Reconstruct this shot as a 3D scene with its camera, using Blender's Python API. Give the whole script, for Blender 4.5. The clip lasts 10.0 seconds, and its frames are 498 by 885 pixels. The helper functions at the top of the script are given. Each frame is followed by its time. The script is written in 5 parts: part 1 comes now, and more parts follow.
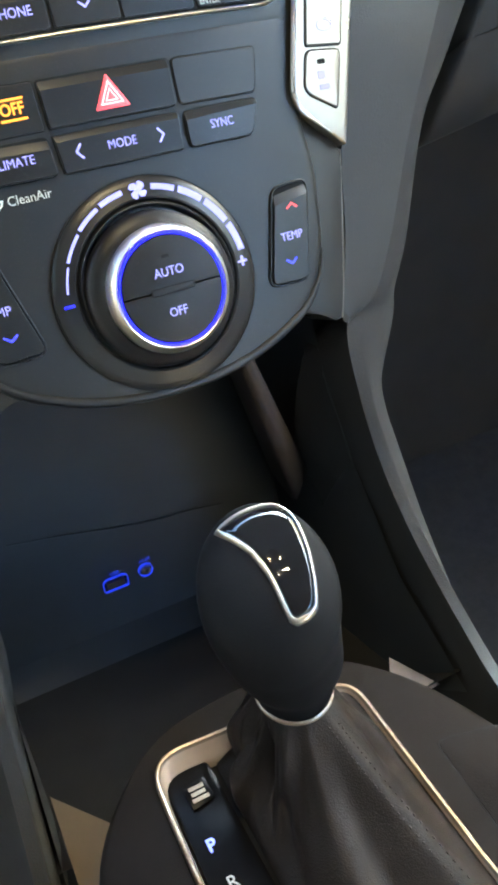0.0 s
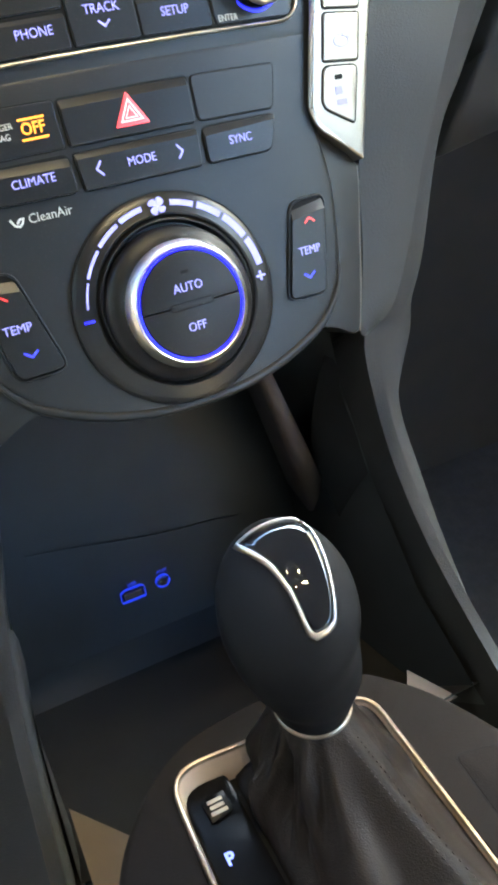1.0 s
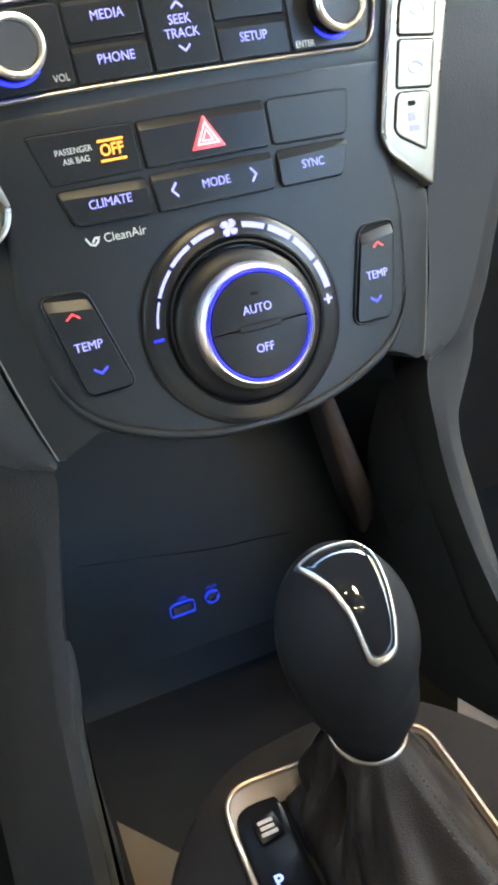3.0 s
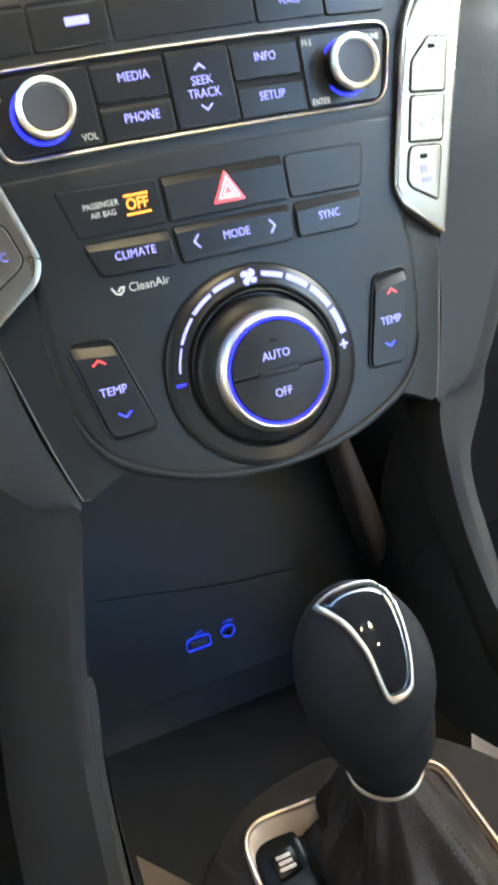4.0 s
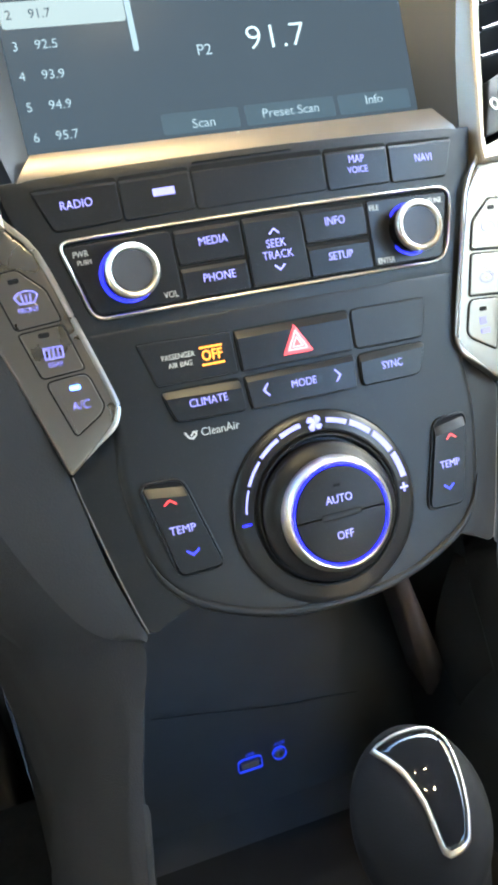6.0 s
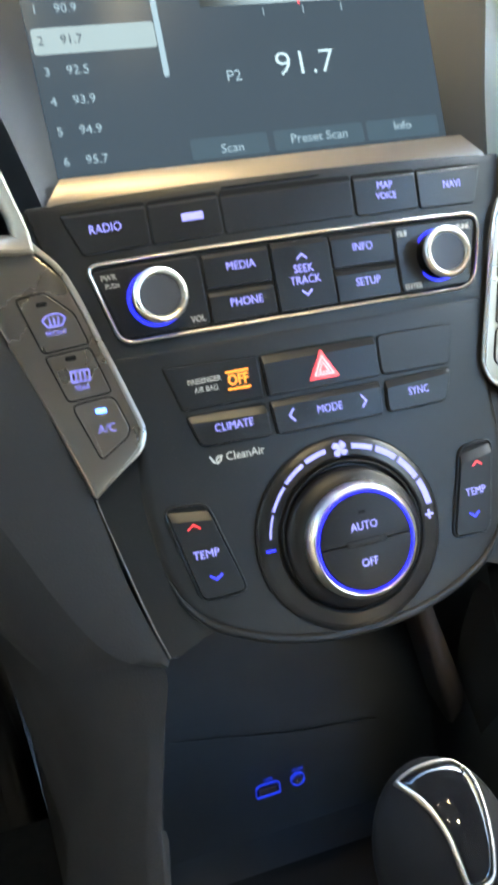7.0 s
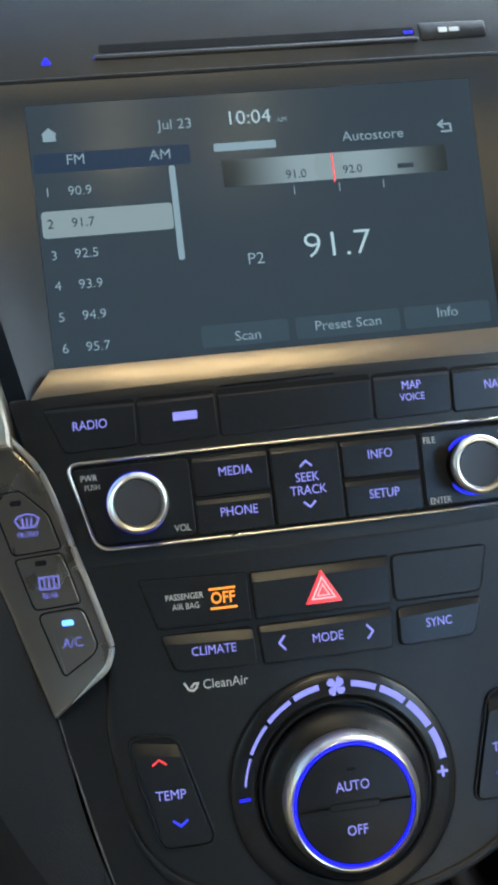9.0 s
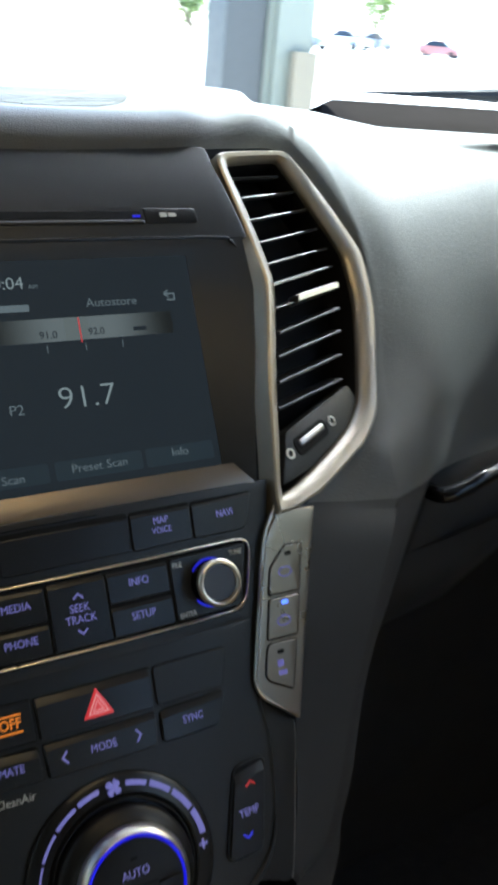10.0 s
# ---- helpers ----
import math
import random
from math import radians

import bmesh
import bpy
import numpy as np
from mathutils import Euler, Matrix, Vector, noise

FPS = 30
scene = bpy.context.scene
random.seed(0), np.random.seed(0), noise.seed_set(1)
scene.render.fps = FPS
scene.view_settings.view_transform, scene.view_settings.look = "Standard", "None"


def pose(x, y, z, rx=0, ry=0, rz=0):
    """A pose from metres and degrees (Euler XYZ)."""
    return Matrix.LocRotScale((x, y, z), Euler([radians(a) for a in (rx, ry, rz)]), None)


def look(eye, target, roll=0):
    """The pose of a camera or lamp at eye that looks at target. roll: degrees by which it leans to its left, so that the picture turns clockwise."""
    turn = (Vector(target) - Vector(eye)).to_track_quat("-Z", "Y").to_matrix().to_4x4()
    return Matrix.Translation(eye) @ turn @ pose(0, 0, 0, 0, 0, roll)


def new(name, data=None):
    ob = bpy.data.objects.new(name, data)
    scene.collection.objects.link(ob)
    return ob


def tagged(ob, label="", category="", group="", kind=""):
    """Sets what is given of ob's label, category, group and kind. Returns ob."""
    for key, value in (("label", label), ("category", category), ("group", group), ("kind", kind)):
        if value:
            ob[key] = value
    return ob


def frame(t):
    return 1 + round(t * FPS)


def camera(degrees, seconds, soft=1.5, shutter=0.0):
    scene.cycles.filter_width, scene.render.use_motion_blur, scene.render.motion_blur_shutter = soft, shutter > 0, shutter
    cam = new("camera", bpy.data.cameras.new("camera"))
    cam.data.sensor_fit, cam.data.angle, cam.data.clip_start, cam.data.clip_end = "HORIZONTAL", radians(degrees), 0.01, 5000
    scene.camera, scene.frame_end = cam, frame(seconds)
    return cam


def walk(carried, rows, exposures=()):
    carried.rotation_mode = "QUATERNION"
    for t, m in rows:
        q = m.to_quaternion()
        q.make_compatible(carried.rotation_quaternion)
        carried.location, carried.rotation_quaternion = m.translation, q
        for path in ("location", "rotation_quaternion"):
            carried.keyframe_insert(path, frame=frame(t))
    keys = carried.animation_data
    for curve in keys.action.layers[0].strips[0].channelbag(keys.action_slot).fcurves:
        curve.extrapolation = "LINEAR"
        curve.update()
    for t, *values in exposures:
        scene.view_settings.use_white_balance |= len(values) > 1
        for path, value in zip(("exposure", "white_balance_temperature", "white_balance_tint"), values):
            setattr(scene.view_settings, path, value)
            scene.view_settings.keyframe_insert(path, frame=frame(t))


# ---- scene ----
cam = camera(31.20, 10.0, soft=3.5, shutter=0.5)
PATH = [
    (0.0, look((-0.11538, -0.32665, 1.17647), (0.24063, 0.31807, 0.50001), 0.861)),
    (0.5, look((-0.11280, -0.32699, 1.17617), (0.23502, 0.32064, 0.49825), 0.632)),
    (1.0, look((-0.11683, -0.32490, 1.17966), (0.22831, 0.33117, 0.50851), 0.051)),
    (1.5, look((-0.11856, -0.32462, 1.17861), (0.21967, 0.33807, 0.51045), 0.319)),
    (2.0, look((-0.12323, -0.32223, 1.18106), (0.20515, 0.34694, 0.51445), 0.427)),
    (2.5, look((-0.12634, -0.31979, 1.18427), (0.19059, 0.36206, 0.52501), 0.334)),
    (3.0, look((-0.12558, -0.31976, 1.18304), (0.18572, 0.36412, 0.52319), -0.169)),
    (4.5, look((-0.13372, -0.32351, 1.20474), (0.17280, 0.40501, 0.59211), -0.571)),
    (5.0, look((-0.13374, -0.32090, 1.21363), (0.15068, 0.43592, 0.62513), -0.923)),
    (6.5, look((-0.13867, -0.31668, 1.22404), (0.14346, 0.46791, 0.67193), -0.940)),
    (6.9, look((-0.13822, -0.31370, 1.22299), (0.13093, 0.47875, 0.67566), -1.095)),
    (7.0, look((-0.13990, -0.31464, 1.22533), (0.13162, 0.47988, 0.68218), -0.993)),
    (7.5, look((-0.14360, -0.31443, 1.23250), (0.10793, 0.50737, 0.72126), -1.834)),
    (8.0, look((-0.12264, -0.26181, 1.23461), (0.10980, 0.58454, 0.75537), -2.474)),
    (8.3, look((-0.08398, -0.24172, 1.24264), (0.07251, 0.67521, 0.87556), -4.275)),
    (8.5, look((-0.07355, -0.24895, 1.25122), (0.04417, 0.68561, 0.91547), -2.326)),
    (8.8, look((-0.05659, -0.26525, 1.24844), (0.07763, 0.62840, 0.82021), -1.092)),
    (9.0, look((-0.05838, -0.27137, 1.24832), (0.05166, 0.61023, 0.78933), -2.869)),
    (9.2, look((-0.05738, -0.27272, 1.25461), (0.06789, 0.60785, 0.79754), -2.914)),
    (9.5, look((-0.04219, -0.27865, 1.27338), (0.19213, 0.57781, 0.81341), -1.075)),
    (9.6, look((-0.04929, -0.27988, 1.28334), (0.24623, 0.55815, 0.82467), 0.578)),
    (9.8, look((-0.07803, -0.28500, 1.30346), (0.32695, 0.52898, 0.88700), 3.649)),
    (10.0, look((-0.11574, -0.29183, 1.31049), (0.36884, 0.48310, 0.90470), 5.679)),
]
walk(cam, PATH, exposures=[(0.0, 5.85, 5250, -7), (3.0, 5.9, 5250, -7), (5.0, 5.93, 5230, -7), (6.5, 5.85, 5230, -7), (6.9, 5.55, 5250, -7), (7.5, 6.05, 5200, -7), (8.1, 5.4, 5200, -8), (8.7, 4.25, 4950, -8), (9.1, 4.65, 5050, -8), (9.5, 4.5, 5100, -8), (10.0, 3.3, 5400, -4)])

# ---- light: sky through the windows, a sun, two map lamps in the headliner ----
world = bpy.data.worlds.new("sky")
scene.world = world
world.use_nodes = True
wn = world.node_tree
wn.nodes.clear()
sky = wn.nodes.new("ShaderNodeTexSky")
sky.sky_type = "NISHITA"
sky.sun_disc = False
sky.sun_elevation, sky.sun_rotation = radians(50), radians(60)
sky.dust_density, sky.air_density = 2.5, 0.6
back = wn.nodes.new("ShaderNodeBackground")
back.inputs["Strength"].default_value = 0.15
outw = wn.nodes.new("ShaderNodeOutputWorld")
wn.links.new(sky.outputs[0], back.inputs[0])
wn.links.new(back.outputs[0], outw.inputs[0])

sun = new("sun", bpy.data.lights.new("sun", "SUN"))
sun.data.energy, sun.data.angle, sun.data.color = 3.5, radians(6), (1.0, 0.95, 0.86)
sun.matrix_basis = look((2.785, 1.60, 3.83), (0, 0, 0))


# ---- materials ----
def mat(name, color, rough=0.5, metal=0.0, vary=0.15, scale=60.0, bump=0.0, bump_scale=900.0, coat=0.0, voronoi=False, dust=0.0, specular=0.5, rough_vary=0.12, coat_rough=0.06):
    m = bpy.data.materials.new(name)
    m.use_nodes = True
    t = m.node_tree
    b = t.nodes["Principled BSDF"]
    b.inputs["Roughness"].default_value = rough
    b.inputs["Metallic"].default_value = metal
    b.inputs["Coat Weight"].default_value = coat
    b.inputs["Coat Roughness"].default_value = coat_rough
    b.inputs["Specular IOR Level"].default_value = specular
    co = t.nodes.new("ShaderNodeTexCoord")
    n = t.nodes.new("ShaderNodeTexNoise")
    n.inputs["Scale"].default_value, n.inputs["Detail"].default_value = scale, 6
    t.links.new(co.outputs["Object"], n.inputs["Vector"])
    ramp = t.nodes.new("ShaderNodeMix")
    ramp.data_type = "RGBA"
    ramp.inputs[6].default_value = (*[c * (1 - vary) for c in color], 1)
    ramp.inputs[7].default_value = (*[min(1, c * (1 + vary)) for c in color], 1)
    t.links.new(n.outputs["Fac"], ramp.inputs[0])
    last = ramp.outputs[2]
    if dust:
        d = t.nodes.new("ShaderNodeTexNoise")
        d.inputs["Scale"].default_value, d.inputs["Detail"].default_value, d.inputs["Roughness"].default_value = 1400, 3, 0.7
        t.links.new(co.outputs["Object"], d.inputs["Vector"])
        r = t.nodes.new("ShaderNodeMapRange")
        r.inputs[1].default_value, r.inputs[2].default_value, r.inputs[3].default_value, r.inputs[4].default_value = 0.62, 0.75, 0, dust
        t.links.new(d.outputs["Fac"], r.inputs[0])
        mx = t.nodes.new("ShaderNodeMix")
        mx.data_type = "RGBA"
        mx.inputs[7].default_value = (0.35, 0.33, 0.3, 1)
        t.links.new(r.outputs[0], mx.inputs[0])
        t.links.new(last, mx.inputs[6])
        last = mx.outputs[2]
    t.links.new(last, b.inputs["Base Color"])
    rr = t.nodes.new("ShaderNodeMapRange")
    rr.inputs[1].default_value, rr.inputs[2].default_value = 0.3, 0.7
    rr.inputs[3].default_value, rr.inputs[4].default_value = rough * (1 - rough_vary), min(1, rough * (1 + rough_vary))
    n2 = t.nodes.new("ShaderNodeTexNoise")
    n2.inputs["Scale"].default_value, n2.inputs["Detail"].default_value = scale * 0.35, 4
    t.links.new(co.outputs["Object"], n2.inputs["Vector"])
    t.links.new(n2.outputs["Fac"], rr.inputs[0])
    t.links.new(rr.outputs[0], b.inputs["Roughness"])
    if bump:
        g = t.nodes.new("ShaderNodeTexVoronoi" if voronoi else "ShaderNodeTexNoise")
        g.inputs["Scale"].default_value = bump_scale
        t.links.new(co.outputs["Object"], g.inputs["Vector"])
        bp = t.nodes.new("ShaderNodeBump")
        bp.inputs["Strength"].default_value, bp.inputs["Distance"].default_value = bump, 0.0004
        t.links.new(g.outputs[0], bp.inputs["Height"])
        t.links.new(bp.outputs[0], b.inputs["Normal"])
    return m


def glow(name, color, strength, base=0.3, specular=0.5):
    m = bpy.data.materials.new(name)
    m.use_nodes = True
    b = m.node_tree.nodes["Principled BSDF"]
    b.inputs["Base Color"].default_value = (*[c * base for c in color], 1)
    b.inputs["Roughness"].default_value = 0.4
    b.inputs["Specular IOR Level"].default_value = specular
    b.inputs["Emission Color"].default_value = (*color, 1)
    b.inputs["Emission Strength"].default_value = strength
    return m


FASCIA = mat("fascia black plastic", (0.0118, 0.0124, 0.0134), 0.40, vary=0.12, scale=40, bump=0.25, bump_scale=2600, dust=0.08, specular=0.34)
# Dash grain again, darkened for the shade on flank and glove lid.
SHADEPAD = mat("shade-darkened dash grain", (0.024, 0.0244, 0.0256), 0.58, vary=0.12, scale=25, bump=0.22, bump_scale=1100, voronoi=True, dust=0.06, specular=0.25)
DIALRING = mat("dial black plastic", (0.0115, 0.0118, 0.0126), 0.32, vary=0.12, scale=40, bump=0.10, bump_scale=2600, dust=0.06, specular=0.42)
TRIMSILVER = mat("satin silver trim paint", (0.24, 0.217, 0.190), 0.29, metal=0.85, vary=0.05, scale=120, bump=0.06, bump_scale=4000)
KNOBFACE = mat("grey knob face", (0.050, 0.051, 0.055), 0.34, vary=0.08, scale=80, specular=0.4)
GLOSSKNOB = mat("semi gloss knob black", (0.009, 0.009, 0.010), 0.42, vary=0.1, scale=60, bump=0.08, bump_scale=2600, dust=0.06, specular=0.3)
# Fascia black made lighter and bluer for the haze and sheen higher up.
UPPER = mat("haze-lightened fascia plastic", (0.026, 0.029, 0.034), 0.46, vary=0.12, scale=30, bump=0.25, bump_scale=2200, dust=0.05, specular=0.35)
DIALFACE = mat("matte dial face", (0.011, 0.011, 0.012), 0.48, vary=0.10, scale=60, dust=0.06, specular=0.25)
BRACE = mat("warm grey brace", (0.055, 0.044, 0.040), 0.6, vary=0.12, scale=40, bump=0.3, bump_scale=1300, specular=0.3)
BUTTON = mat("button black plastic", (0.0128, 0.0134, 0.0150), 0.36, vary=0.12, scale=60, bump=0.10, bump_scale=3000, dust=0.10, coat=0.18, coat_rough=0.28, specular=0.22)
SEAM = mat("seam shadow gap", (0.011, 0.011, 0.012), 0.7, specular=0.1)
SOFT = mat("charcoal grained dash", (0.072, 0.074, 0.074), 0.55, vary=0.12, scale=25, bump=0.5, bump_scale=1100, voronoi=True, dust=0.06, specular=0.3)
BOLSTER = mat("dark console plastic", (0.031, 0.031, 0.032), 0.75, specular=0.06, vary=0.15, scale=25, bump=0.4, bump_scale=1300, voronoi=True, dust=0.08)
STRIP = mat("gloss black strip", (0.005, 0.005, 0.0055), 0.25, vary=0.1, specular=0.05)
CUBBY = mat("black tray plastic", (0.034, 0.035, 0.037), 0.6, vary=0.2, scale=30, bump=0.3, bump_scale=1500, specular=0.25)
TRAYFLOOR = mat("darker tray black", (0.016, 0.016, 0.017), 0.85, vary=0.2, scale=40, bump=0.4, bump_scale=1100, specular=0.15)
SILVER = mat("satin silver paint", (0.46, 0.44, 0.41), 0.30, metal=0.85, vary=0.05, scale=120, bump=0.06, bump_scale=4000)
VENTSILVER = mat("satin silver vent paint", (0.36, 0.32, 0.26), 0.43, metal=0.75, vary=0.05, scale=120, bump=0.06, bump_scale=4000)
EDGE = mat("dull edge paint", (0.13, 0.125, 0.12), 0.5, vary=0.1, scale=60, specular=0.3)
# Silver sill paint, tinted brown for the warm reflections on it.
DARKSILVER = mat("brown-tinted silver paint", (0.25, 0.215, 0.175), 0.34, metal=0.78, vary=0.06, scale=120, bump=0.06, bump_scale=4000)
CHROME = mat("polished chrome", (0.78, 0.74, 0.67), 0.33, metal=1.0, vary=0.04, scale=150)
KNOBTRIM = mat("satin knob trim", (0.52, 0.50, 0.47), 0.30, metal=1.0, vary=0.05, scale=150)
FRAMECHROME = mat("satin chrome", (0.78, 0.74, 0.67), 0.30, metal=1.0, vary=0.04, scale=150)
GLOSS = mat("gloss black cap", (0.006, 0.006, 0.007), 0.012, vary=0.1, coat=0.0, specular=0.30)
GLASS = mat("touchscreen glass", (0.014, 0.016, 0.019), 0.22, vary=0.1, scale=20, rough_vary=0.25, specular=0.05)
KNOBBLACK = mat("knob leather black", (0.0062, 0.0062, 0.0068), 0.66, vary=0.15, scale=50, bump=0.12, bump_scale=1700, voronoi=True, specular=0.1)
LEATHER = mat("boot leather", (0.0120, 0.0090, 0.0072), 0.50, vary=0.3, scale=60, bump=0.35, bump_scale=1500, voronoi=True, dust=0.06, specular=0.13)
PLATE = mat("warm charcoal console plate", (0.0105, 0.0086, 0.0074), 0.72, vary=0.15, scale=40, bump=0.4, bump_scale=1600, dust=0.03, specular=0.03)
RIMSATIN = mat("warm satin rim", (0.34, 0.28, 0.22), 0.38, metal=0.8, vary=0.06, scale=120, bump=0.05, bump_scale=4000)
BEIGE = mat("beige cabin trim", (0.38, 0.31, 0.23), 0.6, vary=0.1, scale=40, bump=0.3, bump_scale=1200)
RIMWALL = mat("pale beige rim wall", (0.55, 0.43, 0.33), 0.5, vary=0.08, scale=60, bump=0.1, bump_scale=1800)
# Unseen headliner, darkened to cut its bounce and reflections.
LINER = mat("darkened headliner cloth", (0.098, 0.090, 0.080), 0.9, vary=0.08, scale=60, bump=0.5, bump_scale=900)
CARPET = mat("dark floor carpet", (0.02, 0.02, 0.022), 0.95, vary=0.3, scale=200, bump=0.8, bump_scale=700)
# Screen backlight; its bluish level also stands in for haze.
GLASS.node_tree.nodes["Principled BSDF"].inputs["Emission Color"].default_value = (0.74, 0.85, 1.0, 1)
GLASS.node_tree.nodes["Principled BSDF"].inputs["Emission Strength"].default_value = 0.0022
PRINT = mat("grey printed lettering", (0.60, 0.60, 0.57), 0.5, vary=0.05)
PRINTDIM = mat("worn grey print", (0.40, 0.34, 0.28), 0.6, vary=0.35, scale=900)
THREAD = mat("dark stitching thread", (0.02, 0.018, 0.016), 0.8)
STEEL = mat("socket steel", (0.4, 0.38, 0.36), 0.3, metal=0.9)
VIOLETDIM = glow("lit dim violet", (0.40, 0.33, 1.0), 0.017)
VIOLET = glow("lit violet white", (0.44, 0.37, 1.0), 0.028)
BLUE = glow("lit blue", (0.025, 0.012, 1.0), 0.058)
BLUEDIM = glow("lit dim blue", (0.05, 0.07, 1.0), 0.013, 0.2)
RINGBLUE = glow("lit ring blue", (0.04, 0.03, 1.0), 0.045)
ARROWBLUE = glow("lit arrow blue", (0.06, 0.05, 1.0), 0.05)
LEDBLUE = glow("lit led blue", (0.10, 0.17, 1.0), 0.27)
RED = glow("lit red", (1.0, 0.06, 0.07), 0.045)
REDDIM = glow("lit dim red", (1.0, 0.05, 0.05), 0.042)
AMBER = glow("lit amber", (1.0, 0.27, 0.02), 0.058)
WHITE = glow("lit screen white", (0.62, 0.66, 0.64), 0.036, 0.03, 0.05)
PALE = glow("lit screen highlight", (0.62, 0.64, 0.60), 0.020, 0.03, 0.05)
DIMTXT = glow("lit screen dim text", (0.6, 0.66, 0.68), 0.021, 0.03, 0.05)
UIDARK = glow("lit screen button", (0.6, 0.76, 0.9), 0.0030, 0.03, 0.05)
UIBLUE = glow("lit screen tab", (0.42, 0.60, 1.0), 0.0026, 0.01, 0.05)
LAMPGLOW = glow("warm lamp lens", (1.0, 0.62, 0.27), 14.0)
TUNER = glow("lit tuner scale", (0.6, 0.62, 0.6), 0.024, 0.03, 0.05)
tt = TUNER.node_tree
tco, tsx, tfade = tt.nodes.new("ShaderNodeTexCoord"), tt.nodes.new("ShaderNodeSeparateXYZ"), tt.nodes.new("ShaderNodeMapRange")
tabs = tt.nodes.new("ShaderNodeMath")
tabs.operation, tabs.inputs[1].default_value = "SUBTRACT", 0.0315
tdist = tt.nodes.new("ShaderNodeMath")
tdist.operation = "ABSOLUTE"
tfade.interpolation_type = "SMOOTHSTEP"
tfade.inputs[1].default_value, tfade.inputs[2].default_value, tfade.inputs[3].default_value, tfade.inputs[4].default_value = 0.012, 0.048, 0.022, 0.0015
tt.links.new(tco.outputs["Object"], tsx.inputs[0])
tt.links.new(tsx.outputs[0], tabs.inputs[0])
tt.links.new(tabs.outputs[0], tdist.inputs[0])
tt.links.new(tdist.outputs[0], tfade.inputs[0])
tt.links.new(tfade.outputs[0], tt.nodes["Principled BSDF"].inputs["Emission Strength"])
# Glass of unseen windows; its tint dims the daylight and warms it.
TINT = bpy.data.materials.new("tinted side glass")
TINT.use_nodes = True
tn = TINT.node_tree
tn.nodes.clear()
clear_, shine, mixer, tout = tn.nodes.new("ShaderNodeBsdfTransparent"), tn.nodes.new("ShaderNodeBsdfGlossy"), tn.nodes.new("ShaderNodeMixShader"), tn.nodes.new("ShaderNodeOutputMaterial")
clear_.inputs[0].default_value = (0.66, 0.58, 0.44, 1)
shine.inputs["Roughness"].default_value = 0.02
mixer.inputs[0].default_value = 0.05
tn.links.new(clear_.outputs[0], mixer.inputs[1])
tn.links.new(shine.outputs[0], mixer.inputs[2])
tn.links.new(mixer.outputs[0], tout.inputs[0])

# Darker copy, holds back light from behind.
DARKTINT = TINT.copy()
DARKTINT.name = "light-dimming rear glass"
DARKTINT.node_tree.nodes[clear_.name].inputs[0].default_value = (0.36, 0.31, 0.24, 1)

# ---- frames of reference ----
PANEL = pose(0, 0, 1.05, -30, 0, 0)      # x right, y into the panel, z up along the panel
FLAT = pose(0, 0, 0, -90, 0, 0)          # x right, y down, z ahead
WORLD = Matrix.Identity(4)
ORIGIN = {}


def thing(name, label, category, base=(0, 0, 0), ref=PANEL, group="", kind=""):
    ob = new(name)
    ob.empty_display_size = 0.02
    ob.matrix_basis = ref @ Matrix.Translation(base)
    ORIGIN[ob.name] = Vector(base)
    return tagged(ob, label, category, group, kind)


def bend(v):
    """The stack's face falls back towards its sides."""
    return Vector((v.x, v.y + 0.94 * v.x * v.x, v.z))


def part(name, bm, material, parent, label="", warp=None, sharp=35):
    for f in bm.faces:
        f.smooth = len(f.verts) < 5
    if warp:
        span = [v.co.x for v in bm.verts]
        if max(span) - min(span) > 0.012:      # long faces are cut across, so that they can follow the curve
            for k in range(-16, 17):
                if min(span) < k * 0.008 < max(span):
                    bmesh.ops.bisect_plane(bm, geom=bm.verts[:] + bm.edges[:] + bm.faces[:], plane_co=(k * 0.008, 0, 0), plane_no=(1, 0, 0), dist=1e-5)
        for v in bm.verts:
            v.co = warp(v.co)
    base = ORIGIN[parent.name]
    bmesh.ops.remove_doubles(bm, verts=bm.verts, dist=1e-6)
    bmesh.ops.recalc_face_normals(bm, faces=bm.faces)
    bmesh.ops.translate(bm, verts=bm.verts, vec=-base)
    me = bpy.data.meshes.new(name)
    bm.to_mesh(me)
    bm.free()
    me.set_sharp_from_angle(angle=radians(sharp))
    me.materials.append(material)
    ob = new(name, me)
    ob.parent = parent
    ORIGIN[ob.name] = base
    return tagged(ob, label)


def solo(name, bm, material, label, category, kind="", ref=WORLD, base=(0, 0, 0), sharp=35, group=""):
    """A thing of one mesh."""
    bmesh.ops.remove_doubles(bm, verts=bm.verts, dist=1e-6)
    bmesh.ops.recalc_face_normals(bm, faces=bm.faces)
    bmesh.ops.translate(bm, verts=bm.verts, vec=-Vector(base))
    me = bpy.data.meshes.new(name)
    bm.to_mesh(me)
    bm.free()
    me.shade_smooth()
    me.set_sharp_from_angle(angle=radians(sharp))
    me.materials.append(material)
    ob = new(name, me)
    ob.matrix_basis = ref @ Matrix.Translation(base)
    ORIGIN[ob.name] = Vector(base)
    return tagged(ob, label, category, group, kind)


# ---- shapes ----
def mm(pts):
    return [tuple(c * 0.001 for c in p) for p in pts]


def ccw(pts):
    area = sum(a[0] * b[1] - b[0] * a[1] for a, b in zip(pts, pts[1:] + pts[:1]))
    return pts if area > 0 else pts[::-1]


